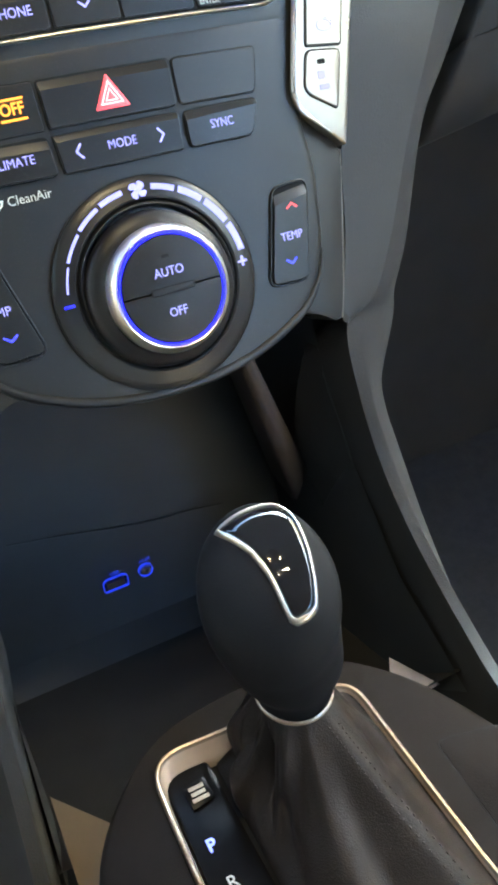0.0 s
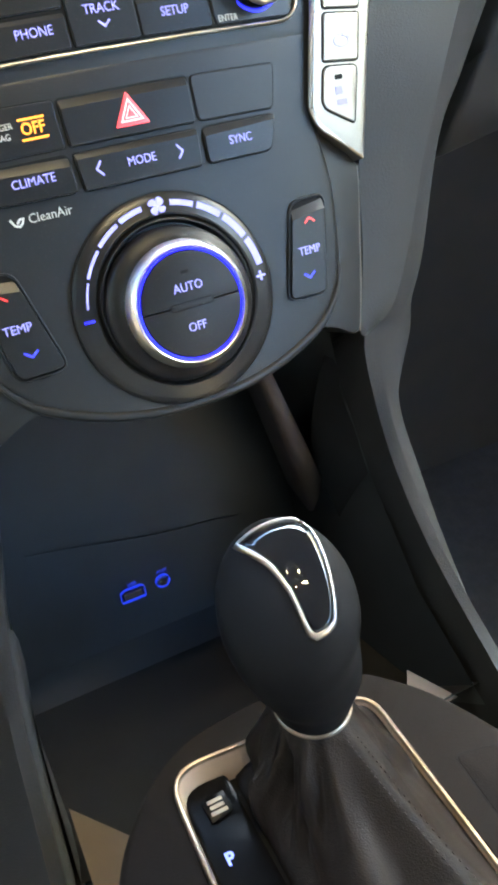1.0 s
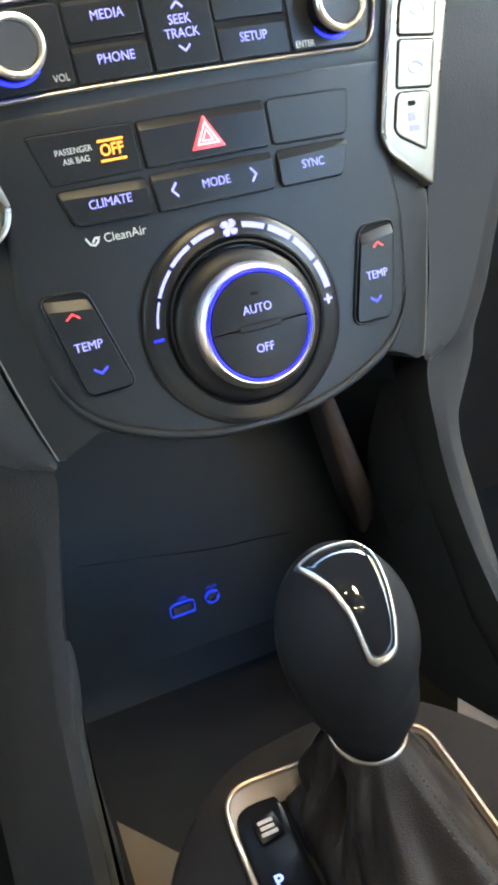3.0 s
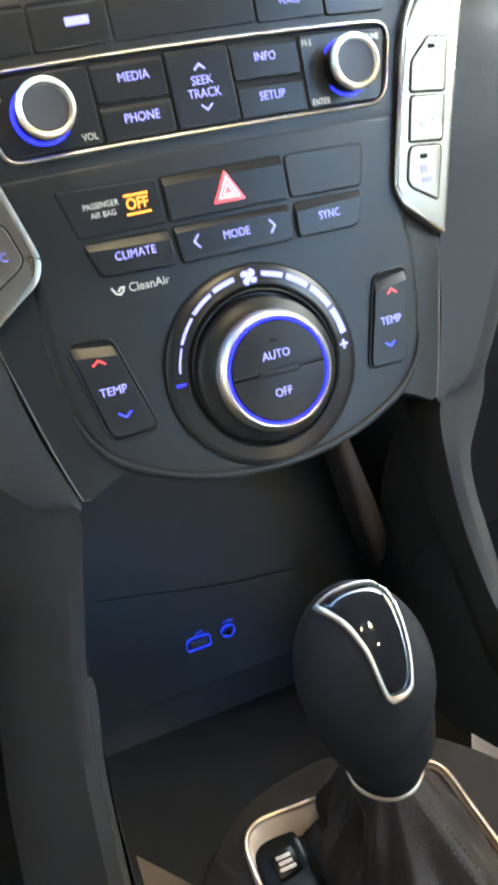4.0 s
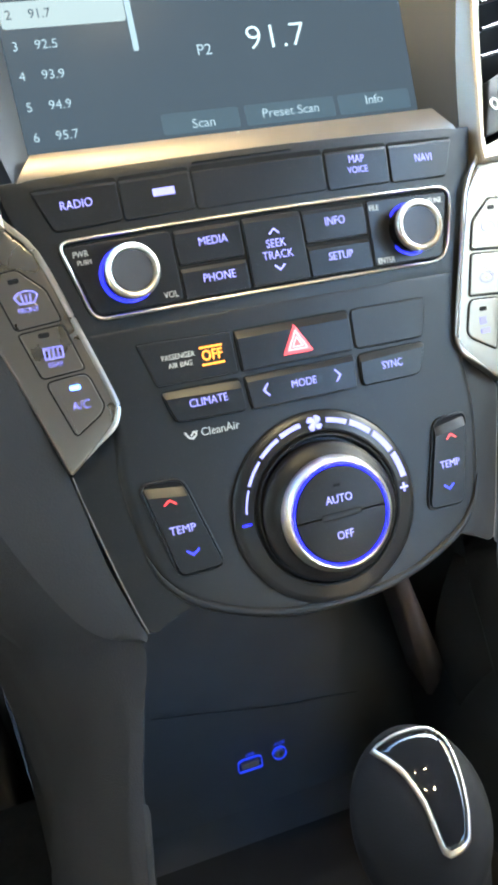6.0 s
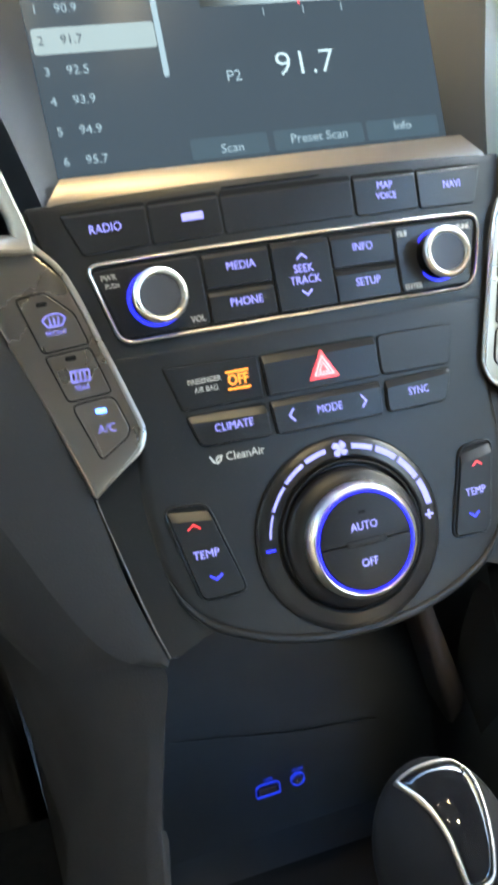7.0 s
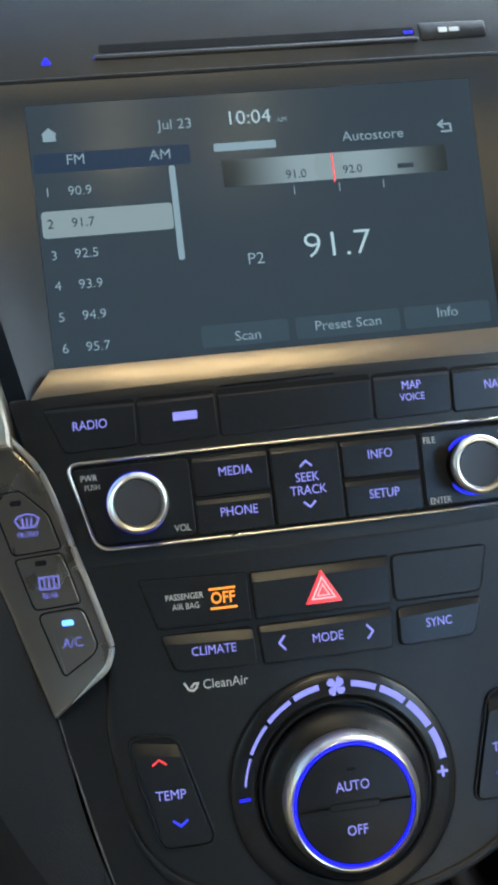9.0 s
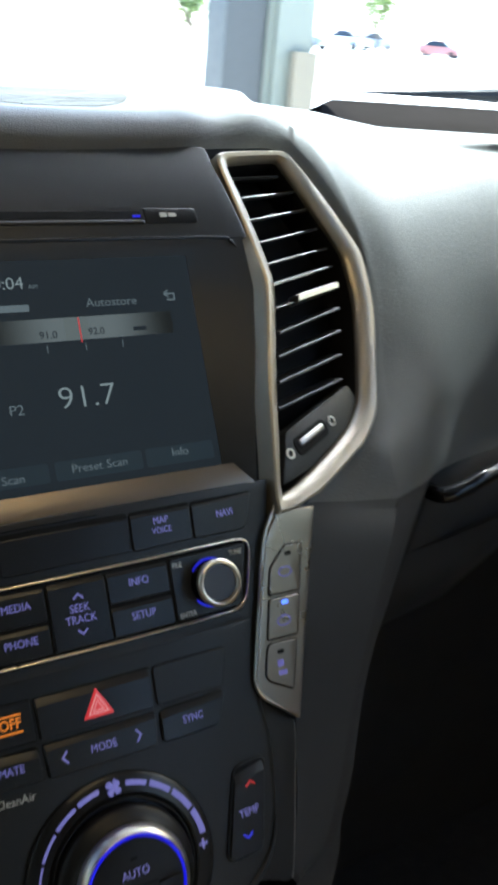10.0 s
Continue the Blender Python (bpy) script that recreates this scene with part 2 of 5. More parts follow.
def rounded(pts, r, n=4):
    pts, out = ccw(list(pts)), []
    rs = r if isinstance(r, (list, tuple)) else [r] * len(pts)
    for i, p in enumerate(pts):
        p, a, b = Vector(p), Vector(pts[i - 1]), Vector(pts[(i + 1) % len(pts)])
        u, w = (a - p), (b - p)
        d = min(rs[i], u.length * 0.45, w.length * 0.45)
        if d <= 0:
            out.append(tuple(p))
            continue
        s, e = p + u.normalized() * d, p + w.normalized() * d
        for k in range(n + 1):
            f = k / n
            out.append(tuple(s * (1 - f) ** 2 + p * 2 * f * (1 - f) + e * f * f))
    return out


def inset(pts, d):
    out, k = [], len(pts)
    for i in range(k):
        a, p, b = Vector(pts[i - 1]), Vector(pts[i]), Vector(pts[(i + 1) % k])
        u, w = (p - a).normalized(), (b - p).normalized()
        n1, n2 = Vector((-u.y, u.x)), Vector((-w.y, w.x))
        m = n1 + n2
        if m.length < 1e-6:
            m = n1
        m = m.normalized()
        out.append(tuple(p + m * d / max(0.35, m.dot(n1))))
    return out


def loops(bm, rings, closed=True, cap_first=False, cap_last=False):
    vs = [[bm.verts.new(p) for p in r] for r in rings]
    n = len(vs[0])
    for a, b in zip(vs, vs[1:]):
        for i in range(n if closed else n - 1):
            j = (i + 1) % n
            bm.faces.new((a[i], a[j], b[j], b[i]))
    if cap_first:
        bm.faces.new(vs[0])
    if cap_last:
        bm.faces.new(vs[-1])
    return vs


def slab(pts, front, depth, bev=0.0006, seg=3, bm=None, dish=0.0, hub=None):
    """A plate in the x-z plane that faces -y, its front edge rounded."""
    bm = bm or bmesh.new()
    pts = ccw(list(pts))
    rings = [[(x, front + depth, z) for x, z in pts]]
    for k in range(seg + 1):
        a = k / seg * math.pi / 2
        q = inset(pts, bev * (1 - math.cos(a)))
        rings.append([(x, front + bev * (1 - math.sin(a)), z) for x, z in q])
    if dish:
        q = inset(pts, bev + dish * 2)
        rings.append([(x, front + dish, z) for x, z in q])
    if hub:
        last = rings[-1]
        for k in range(1, 9):
            f = 1 - k / 8.2
            rings.append([(hub[0] + (x - hub[0]) * f, y, hub[1] + (z - hub[1]) * f) for x, y, z in last])
    loops(bm, rings, cap_first=not hub, cap_last=True)
    return bm


def rim(outer, width, front, depth, bev=0.0005, bm=None, inner_depth=None):
    """A frame that follows an outline."""
    bm = bm or bmesh.new()
    outer = ccw(list(outer))
    at = lambda d, y: [(x, y, z) for x, z in inset(outer, d)]
    loops(bm, [at(0, front + depth), at(0, front + bev), at(bev * 0.4, front + bev * 0.3), at(bev, front), at(width - bev, front), at(width - bev * 0.4, front + bev * 0.3), at(width, front + bev), at(width, front + (inner_depth or depth))])
    return bm


def lathe(profile, x, z, n=64, bm=None, y0=0.0, start=False, end=True):
    """Turns (radius, y) rows about the panel's normal through (x, z)."""
    bm = bm or bmesh.new()
    rings = [[(x + r * math.cos(2 * math.pi * i / n), y0 + y, z + r * math.sin(2 * math.pi * i / n)) for i in range(n)] for r, y in profile]
    loops(bm, rings, cap_first=start, cap_last=end)
    return bm


def arc_band(x, z, r0, r1, a0, a1, front, depth, n=8, bm=None):
    bm = bm or bmesh.new()
    an = [radians(a0 + (a1 - a0) * i / n) for i in range(n + 1)]
    pts = [(x + r1 * math.cos(a), z + r1 * math.sin(a)) for a in an] + [(x + r0 * math.cos(a), z + r0 * math.sin(a)) for a in reversed(an)]
    return slab(pts, front, depth, 0.0001, 1, bm)


def box(x0, x1, y0, y1, z0, z1, bm=None):
    bm = bm or bmesh.new()
    loops(bm, [[(x0, y, z0), (x1, y, z0), (x1, y, z1), (x0, y, z1)] for y in (y0, y1)], cap_first=True, cap_last=True)
    return bm


def tube(path, r, n=10, bm=None, flat=1.0):
    """A round rod along a path; r is one radius or one for each point."""
    bm = bm or bmesh.new()
    pts = [Vector(p) for p in path]
    rs = r if isinstance(r, (list, tuple)) else [r] * len(pts)
    rings = []
    for i, p in enumerate(pts):
        t = (pts[min(i + 1, len(pts) - 1)] - pts[max(i - 1, 0)]).normalized()
        u = t.cross(Vector((0, 0, 1)))
        u = u.normalized() if u.length > 1e-4 else Vector((1, 0, 0))
        w = u.cross(t)
        rings.append([p + rs[i] * (u * math.cos(a) + w * math.sin(a) * flat) for a in (2 * math.pi * k / n for k in range(n))])
    loops(bm, rings, cap_first=True, cap_last=True)
    return bm


def spline(pts, n):
    """A smooth line through the points, n steps between each two."""
    p = [Vector(q) for q in pts]
    p = [2 * p[0] - p[1]] + p + [2 * p[-1] - p[-2]]
    out = []
    for i in range(1, len(p) - 2):
        for k in range(n):
            t = k / n
            out.append(0.5 * (2 * p[i] + (p[i + 1] - p[i - 1]) * t + (2 * p[i - 1] - 5 * p[i] + 4 * p[i + 1] - p[i + 2]) * t * t + (3 * p[i] - p[i - 1] - 3 * p[i + 1] + p[i + 2]) * t ** 3))
    return out + [p[-2]]


def words(text, x, z, height, y, material, parent, name="lettering", align="CENTER", wide=1.0, warp=None, bold=0.0, depth=0.00012, label=""):
    """Raised lettering on the panel, centred on (x, z); height is that of a capital."""
    cu = bpy.data.curves.new("text", "FONT")
    cu.body, cu.align_x, cu.align_y = text, align, "CENTER"
    cu.size, cu.extrude, cu.offset = height / 0.69, depth, bold
    cu.resolution_u = 3
    tmp = bpy.data.objects.new("text", cu)
    scene.collection.objects.link(tmp)
    bpy.context.view_layer.update()
    me = bpy.data.meshes.new_from_object(tmp.evaluated_get(bpy.context.evaluated_depsgraph_get()))
    bpy.data.objects.remove(tmp)
    bm = bmesh.new()
    bm.from_mesh(me)
    bpy.data.meshes.remove(me)
    for v in bm.verts:
        v.co = Vector((x + v.co.x * wide, y - v.co.z, z + v.co.y))
    return part(name, bm, material, parent, label, warp)


def bar(x, z, w, h, y, material, parent, name="lettering", warp=None, label=""):
    return part(name, slab(rounded([(x - w / 2, z - h / 2), (x + w / 2, z - h / 2), (x + w / 2, z + h / 2), (x - w / 2, z + h / 2)], h * 0.15), y, 0.0004, 0.0001, 1), material, parent, label, warp)


def stroke(pts, r, y, material, parent, name="symbol", closed=False, warp=None):
    """A mitred line symbol of flat width 2r on the panel."""
    p, k = [Vector(q) for q in pts], len(pts)
    left, right = [], []
    for i in range(k):
        a = (p[i] - p[i - 1]).normalized() if closed or i else (p[1] - p[0]).normalized()
        b = (p[(i + 1) % k] - p[i]).normalized() if closed or i < k - 1 else a
        n = Vector((-a.y - b.y, a.x + b.x))
        n = n.normalized() if n.length > 1e-6 else Vector((-a.y, a.x))
        w = n * r / max(0.5, n.dot(Vector((-a.y, a.x))))
        end = Vector((0, 0)) if closed or 0 < i < k - 1 else (-a if i == 0 else a) * r
        left.append(p[i] + w + end)
        right.append(p[i] - w + end)
    bm = bmesh.new()
    rows_ = [[(q.x, d, q.y) for q in side] for side, d in ((left, y + 0.0004), (left, y), (right, y), (right, y + 0.0004))]
    cols = [list(c) for c in zip(*rows_)]
    loops(bm, cols + cols[:1] if closed else cols, cap_first=not closed, cap_last=not closed)
    return part(name, bm, material, parent, "", warp)


# ---- centre stack: climate controls ----
def chevron(x, z, w, h, y, material, parent, warp=bend):
    return stroke([(x - w, z), (x, z + h), (x + w, z)], 0.00035, y, material, parent, warp=warp)


def button(pts, front, parent, r=0.0015, name="button", material=None, warp=bend, depth=0.006, label="", gap=0.00045, chamfer=0.00045, floor_=-0.0003, crest=0.0022, slope=0.47):
    """A keycap with a dark gap round it; its upper edge slopes back."""
    pts = rounded(mm(pts), r)
    bm = slab(inset(pts, gap), front, depth, chamfer, 3)
    if crest:
        a, b = sorted(sorted(pts, key=lambda p: -p[1])[:2 * 5], key=lambda p: p[0])[:: 9]
        u = Vector((b[0] - a[0], 0, b[1] - a[1])).normalized()
        up = Vector((-u.z, 0, u.x))
        foot = Vector((a[0], 0, a[1])) - up * (crest + gap)
        bmesh.ops.bisect_plane(bm, geom=bm.verts[:] + bm.edges[:] + bm.faces[:], plane_co=foot, plane_no=up, dist=1e-6)
        for v in bm.verts:
            d = (v.co - foot).dot(up)
            if d > 1e-6 and v.co.y < front + depth * 0.5:
                v.co.y += d * slope
    key = part(name, bm, material or BUTTON, parent, label, warp, sharp=14)
    part("gap", slab(pts, floor_, depth, 0.0001, 1), SEAM, parent, "", warp)
    return key


climate = thing("climate_control_panel", "matte black climate control panel with lit dial and buttons", "control panel", (0, 0, -0.06))
half = [(0, -126), (-18, -125.3), (-42, -120), (-63, -111), (-76, -99), (-83, -80), (-86.5, -50), (-84, -28), (-92, 9.5), (-93, 14)]
outline = mm([*half, *[(-x, z) for x, z in reversed(half[1:])]])
part("fascia", slab(rounded(outline, 0.008, 3), 0.0, 0.03, 0.0045, 5, hub=(0, -0.055)), FASCIA, climate, "matte black face plate with a rounded lower lip", bend)
lip = [(x, 0.0010, z) for x, z in mm([(81.0, -84), (76.5, -95), (67.5, -105.5), (55, -112.5), (38, -118.8), (19, -122.6), (0, -123.6)])]
lip = lip + [(-x, y, z) for x, y, z in reversed(lip[:-1])]
lip = spline(lip, 4)
part("lower_lip", tube(lip, [0.0022 * min(1, 0.15 + 4 * min(k, len(lip) - 1 - k) / len(lip)) for k in range(len(lip))], 12), FASCIA, climate, "raised rounded lip", bend)
inner = [(-86, 9), (-80, -28), (-83, -52), (-80, -78), (-73, -97), (-66, -106), (-63, -109)]
outer = [(-94, 9), (-88, -28), (-104, -45), (-97.8, -74), (-92.4, -97), (-86.3, -117.8), (-76, -113.5)]
for side in (1, -1):
    bm = bmesh.new()
    rows_ = []
    for (xa, za), (xb, zb) in zip(inner, outer):
        rows_.append([(side * (xa + (xb - xa) * f) * 0.001, 0.0022 + 0.0022 * f ** 2, (za + (zb - za) * f) * 0.001) for f in (0, 0.25, 0.5, 0.75, 0.94)] + [(side * xb * 0.001, 0.0058, zb * 0.001), (side * xb * 0.001, 0.03, zb * 0.001)])
    loops(bm, [spline(c, 3) for c in zip(*rows_)], closed=False)
    part("side_flank", bm, FASCIA, climate, "", bend)
    edge = [(side * x, 0.0044, z) for x, z in mm([(-103.5, -45), (-97.3, -74), (-91.9, -97), (-86, -117.5)])]
    part("edge_line", tube(spline(edge, 4), 0.00045, 8), EDGE, climate, "thin dull grey edge line", bend)

KEY = -0.0019
off_key = button([(-68.5, 4), (-27.5, 2.6), (-27.3, -15.6), (-63, -15.4)], -0.0007, climate, label="airbag indicator plate", crest=0)
words("PASSENGER", -0.0518, -0.0040, 0.0022, -0.00085, PRINT, off_key, warp=bend, wide=0.85)
words("AIR BAG", -0.0515, -0.0076, 0.0022, -0.00085, PRINT, off_key, warp=bend, wide=0.85)
words("OFF", -0.0375, -0.0060, 0.0042, -0.00085, AMBER, off_key, warp=bend, wide=0.85, bold=0.0001, label="lit amber word")
for dz in (-0.0036, 0.0036):
    bar(-0.0375, -0.0060 + dz, 0.0100, 0.0009, -0.0008, AMBER, off_key, "indicator_line", bend, "lit amber line")
hazard = button([(-26.8, 2.6), (26.6, 2.6), (26.0, -15.8), (-26.4, -15.6)], KEY, climate, label="hazard warning button")
bm = slab(rounded(mm([(-7.2, -12.2), (7.0, -12.2), (-0.1, 0.4)]), 0.0008), KEY - 0.0004, 0.001, 0.0003, 2)
part("triangle", bm, RED, hazard, "lit red warning triangle", bend)
stroke(mm([(-4.4, -10.4), (4.2, -10.4), (-0.1, -2.6)]), 0.00028, KEY - 0.0005, glow("pale red line", (1.0, 0.35, 0.33), 0.07), hazard, closed=True, warp=bend)
stroke(mm([(-2.4, -9.3), (2.2, -9.3), (-0.1, -5.2)]), 0.00022, KEY - 0.0005, bpy.data.materials["pale red line"], hazard, closed=True, warp=bend)
button([(27.4, 2.4), (67.3, 2.0), (62.8, -16.2), (27.0, -15.8)], -0.0009, climate, r=0.003, label="blank button cover", crest=0, material=FASCIA)
clim = button([(-62.6, -17.2), (-27.4, -17.2), (-27.0, -32.2), (-58.2, -31.4)], KEY, climate, r=0.003, crest=0.0015)
words("CLIMATE", -0.0430, -0.0245, 0.0033, KEY - 0.00005, VIOLET, clim, warp=bend, wide=0.88)
mode = button([(-26.2, -17.4), (26.0, -17.4), (24.6, -32.4), (-25.2, -32.4)], KEY, climate, crest=0.0010)
words("MODE", -0.0002, -0.0250, 0.0033, KEY - 0.00005, VIOLET, mode, warp=bend, wide=0.88)
stroke(mm([(-16.6, -22.6), (-18.6, -25), (-16.6, -27.4)]), 0.0004, KEY - 0.0001, VIOLET, mode, warp=bend)
stroke(mm([(15.2, -22.6), (17.2, -25), (15.2, -27.4)]), 0.0004, KEY - 0.0001, VIOLET, mode, warp=bend)
sync = button([(27.6, -17.4), (63.0, -17.4), (57.2, -32.4), (27.0, -32.4)], KEY, climate, r=0.003, crest=0.0008)
words("SYNC", 0.0435, -0.0250, 0.0033, KEY - 0.00005, VIOLET, sync, warp=bend, wide=0.88)
words("CleanAir", -0.0400, -0.0372, 0.0034, 0.0, PRINT, climate, warp=bend, wide=0.95, label="grey printed words")
stroke(mm([(-55.0, -36.2), (-53.8, -38.4), (-52.2, -39.0), (-50.8, -38.0), (-50.2, -36.4), (-51.6, -36.4), (-52.6, -37.6)]), 0.0004, -0.0001, PRINT, climate, warp=bend)

# temperature rockers
for side in (1, -1):
    pts = [(-side * x, z) for x, z in [(78.3, -54), (60.5, -54.6), (49.6, -94.2), (69.2, -95)]]
    rocker = button(pts, -0.0022, climate, r=0.004, name="temperature_rocker", chamfer=0.0004, crest=0.0030, label="temperature rocker with red and blue arrows")
    part("bezel", rim(inset(rounded(mm(pts), 0.0045), -0.0009), 0.0010, -0.0012, 0.004, 0.0004), BUTTON, climate, "thin raised edge round the rocker", bend)
    cx = lambda z: -side * (0.0694 + (z + 0.0543) * 0.236)
    y = -0.0023
    chevron(cx(-0.0625), -0.0640, 0.0024, 0.0018, y, REDDIM, rocker)
    words("TEMP", cx(-0.0755), -0.0755, 0.0034, y, VIOLET, rocker, warp=bend, wide=0.95)
    stroke([(cx(-0.086) - 0.0024, -0.0850), (cx(-0.086), -0.0868), (cx(-0.086) + 0.0024, -0.0850)], 0.0004, y, ARROWBLUE, rocker, warp=bend)

# fan dial
DX, DZ = 0.0, -0.0805
dial = part("dial_base", lathe([(0.0425, 0.004), (0.0425, -0.0003), (0.0422, -0.0007), (0.0410, -0.0013), (0.0400, -0.0018), (0.0395, -0.0020), (0.0352, -0.0029), (0.0345, -0.0032), (0.0336, -0.0026), (0.0331, -0.0002), (0.0328, -0.0026), (0.0322, -0.0036), (0.0315, -0.0033), (0.0310, -0.0010), (0.0300, 0.0010)], DX, DZ, end=False), DIALRING, climate, "round black dial base")
part("dial_seam", lathe([(0.0430, 0.003), (0.0430, -0.0003), (0.0424, -0.0003), (0.0424, 0.003)], DX, DZ, end=False), SEAM, climate)
for a0, a1, w in ((171.5, 156, 0.8), (153.5, 136, 1.2), (133.5, 117, 1.6), (114.5, 99, 2.0), (80.5, 66, 2.2), (63.5, 48, 2.5), (45.5, 28, 2.7), (25.5, 8, 2.8)):
    part("scale_segment", arc_band(DX, DZ, 0.0370, 0.0370 + w * 0.001, a0, a1, -0.0028, 0.0020, 6), VIOLET, dial, "lit white fan speed segment")
bar(DX - 0.0378, DZ + 0.0008, 0.0042, 0.0011, -0.0030, BLUE, dial, "minus_sign")
bar(DX + 0.0372, DZ + 0.0006, 0.0042, 0.0010, -0.0030, VIOLET, dial, "plus_sign")
bar(DX + 0.0372, DZ + 0.0006, 0.0010, 0.0042, -0.00305, VIOLET, dial, "plus_sign")
bm = bmesh.new()
for k in range(4):
    turn = 1.05 + k * math.pi / 2
    blade = [(0.0001, -0.0002), (0.0006, -0.0011), (0.0018, -0.0016), (0.0027, -0.0010), (0.0029, 0.0004), (0.0022, 0.0008), (0.0012, 0.0004), (0.0003, 0.0003)]
    slab([(DX + 0.0005 + x * math.cos(turn) - z * math.sin(turn), DZ + 0.0372 + x * math.sin(turn) + z * math.cos(turn)) for x, z in [(1.25 * p, 1.25 * q) for p, q in blade]], -0.0036, 0.0030, 0.0001, 1, bm)
part("fan_symbol", bm, VIOLET, dial, "lit fan symbol")
KZ = DZ - 0.0017      # the knob sits a little below the middle of its base
knob = part("rotary_knob", lathe([(0.0312, -0.0020), (0.0308, -0.0046), (0.0298, -0.0062), (0.0278, -0.0072), (0.0258, -0.0084), (0.0249, -0.0096), (0.0244, -0.0102), (0.0236, -0.0104)], DX, KZ, n=96, end=False), GLOSSKNOB, climate, "black flared rotary fan knob", sharp=60)
part("chrome_ring", lathe([(0.0245, -0.0098), (0.0252, -0.0106), (0.0252, -0.0120), (0.0248, -0.0136), (0.0240, -0.0152), (0.0233, -0.0163), (0.0227, -0.0168), (0.0222, -0.0165)], DX, KZ, n=128, end=False), CHROME, knob, "slim chrome ring")
part("light_ring", lathe([(0.0221, -0.0160), (0.0218, -0.0168), (0.0211, -0.0168), (0.0208, -0.0160)], DX, KZ, n=96, end=False), BLUE, knob, "glowing blue ring")
for s, txt, tz in ((1, "AUTO", 0.0068), (-1, "OFF", -0.0088)):
    an = [radians(0.6 + i * 178.8 / 24) for i in range(25)]
    pts = [(DX + 0.0206 * math.cos(a), KZ + s * 0.0206 * math.sin(a)) for a in an]
    face = part("knob_button", slab(pts, -0.0167, 0.006, 0.0006, 2), DIALFACE, knob, "half-round push button")
    words(txt, DX, KZ + tz, 0.0034, -0.01678, VIOLET, knob, wide=0.9)
pill = lambda w, h: rounded([(DX - w, KZ - h), (DX + w, KZ - h), (DX + w, KZ + h), (DX - w, KZ + h)], h * 0.9)
part("divider_gap", slab(pill(0.0094, 0.0015), -0.01684, 0.002, 0.0001, 1), SEAM, knob)
part("divider", slab(pill(0.0088, 0.0011), -0.0170, 0.002, 0.0003, 2), DIALFACE, knob)
part("indicator", slab(rounded([(DX - 0.0016, KZ + 0.0121), (DX + 0.0016, KZ + 0.0121), (DX + 0.0016, KZ + 0.0134), (DX - 0.0016, KZ + 0.0134)], 0.0004), -0.01676, 0.001, 0.0001, 1), SEAM, knob, "dark indicator")

# ---- centre stack: audio controls ----
audio = thing("audio_control_panel", "black audio control panel with a chrome frame and two chrome-ringed knobs", "control panel", (0, 0, 0.03))
edges = mm([(-110, 76.5), (110, 76.5), (104, 50), (92, 10), (-92, 10), (-104, 50)])
part("fascia", slab(rounded(edges, 0.0015, 3), 0.0002, 0.03, 0.0008, 2, hub=(0, 0.042)), FASCIA, audio, "matte black face plate", bend)
ROW = -0.0009
row = [("RADIO", -97.4, -62.6, -90.6, -62.8), ("", -61.8, -32.4, -62.2, -32.2), ("", -31.6, 28.0, -31.6, 27.4), ("MAP\nVOICE", 28.8, 60.4, 28.2, 59.6), ("NAVI", 61.2, 97.4, 60.4, 90.6)]
for txt, x0, x1, b0, b1 in row:
    key = button([(x0, 72.0), (x1, 72.2), (b1, 54.4), (b0, 54.0)], ROW + (0.0 if x1 - x0 < 50 else 0.0003), audio, r=0.002, gap=0.0002, label="" if txt else "blank cover" if x1 - x0 > 50 else "satellite radio button", crest=0.0008)
    if txt.startswith("MAP"):
        words("MAP", 0.0440, 0.0661, 0.0032, ROW - 0.0001, VIOLET, key, warp=bend, wide=0.88)
        words("VOICE", 0.0440, 0.0615, 0.0028, ROW - 0.0001, VIOLET, key, warp=bend, wide=0.88)
    elif txt:
        words(txt, (x0 + x1) * 0.0005, 0.0637, 0.0034, ROW - 0.0001, VIOLET, key, warp=bend, wide=0.88)
    elif x1 - x0 < 50:
        bar(-0.0442, 0.0634, 0.0092, 0.0032, ROW - 0.0001, VIOLET, key, "marking", bend)
part("slot_line", slab(rounded(mm([(-30, 73.6), (14, 73.9), (14, 73.3), (-30, 73.0)]), 0.0002), -0.0006, 0.002, 0.0002, 1), SEAM, audio, "", bend)
strip = rounded(mm([(-91.5, 50.4), (92.8, 50.6), (83.4, 16), (-82.5, 16)]), [0.006, 0.010, 0.010, 0.006], 5)
bm = bmesh.new()
loops(bm, [[(x, 0.002, z) for x, z in strip]] + [[(x, -0.0008 - 0.0012 * math.sin(math.pi * k / 8), z) for x, z in inset(strip, 0.00068 * (1 - math.cos(math.pi * k / 8)))] for k in range(9)] + [[(x, 0.002, z) for x, z in inset(strip, 0.00136)]])
part("chrome_frame", bm, FRAMECHROME, audio, "chrome frame round the audio buttons", bend)
part("button_bed", slab(inset(strip, 0.00136), -0.0002, 0.01, 0.0002, 1), SEAM, audio, "", bend)
KEY2 = -0.0011
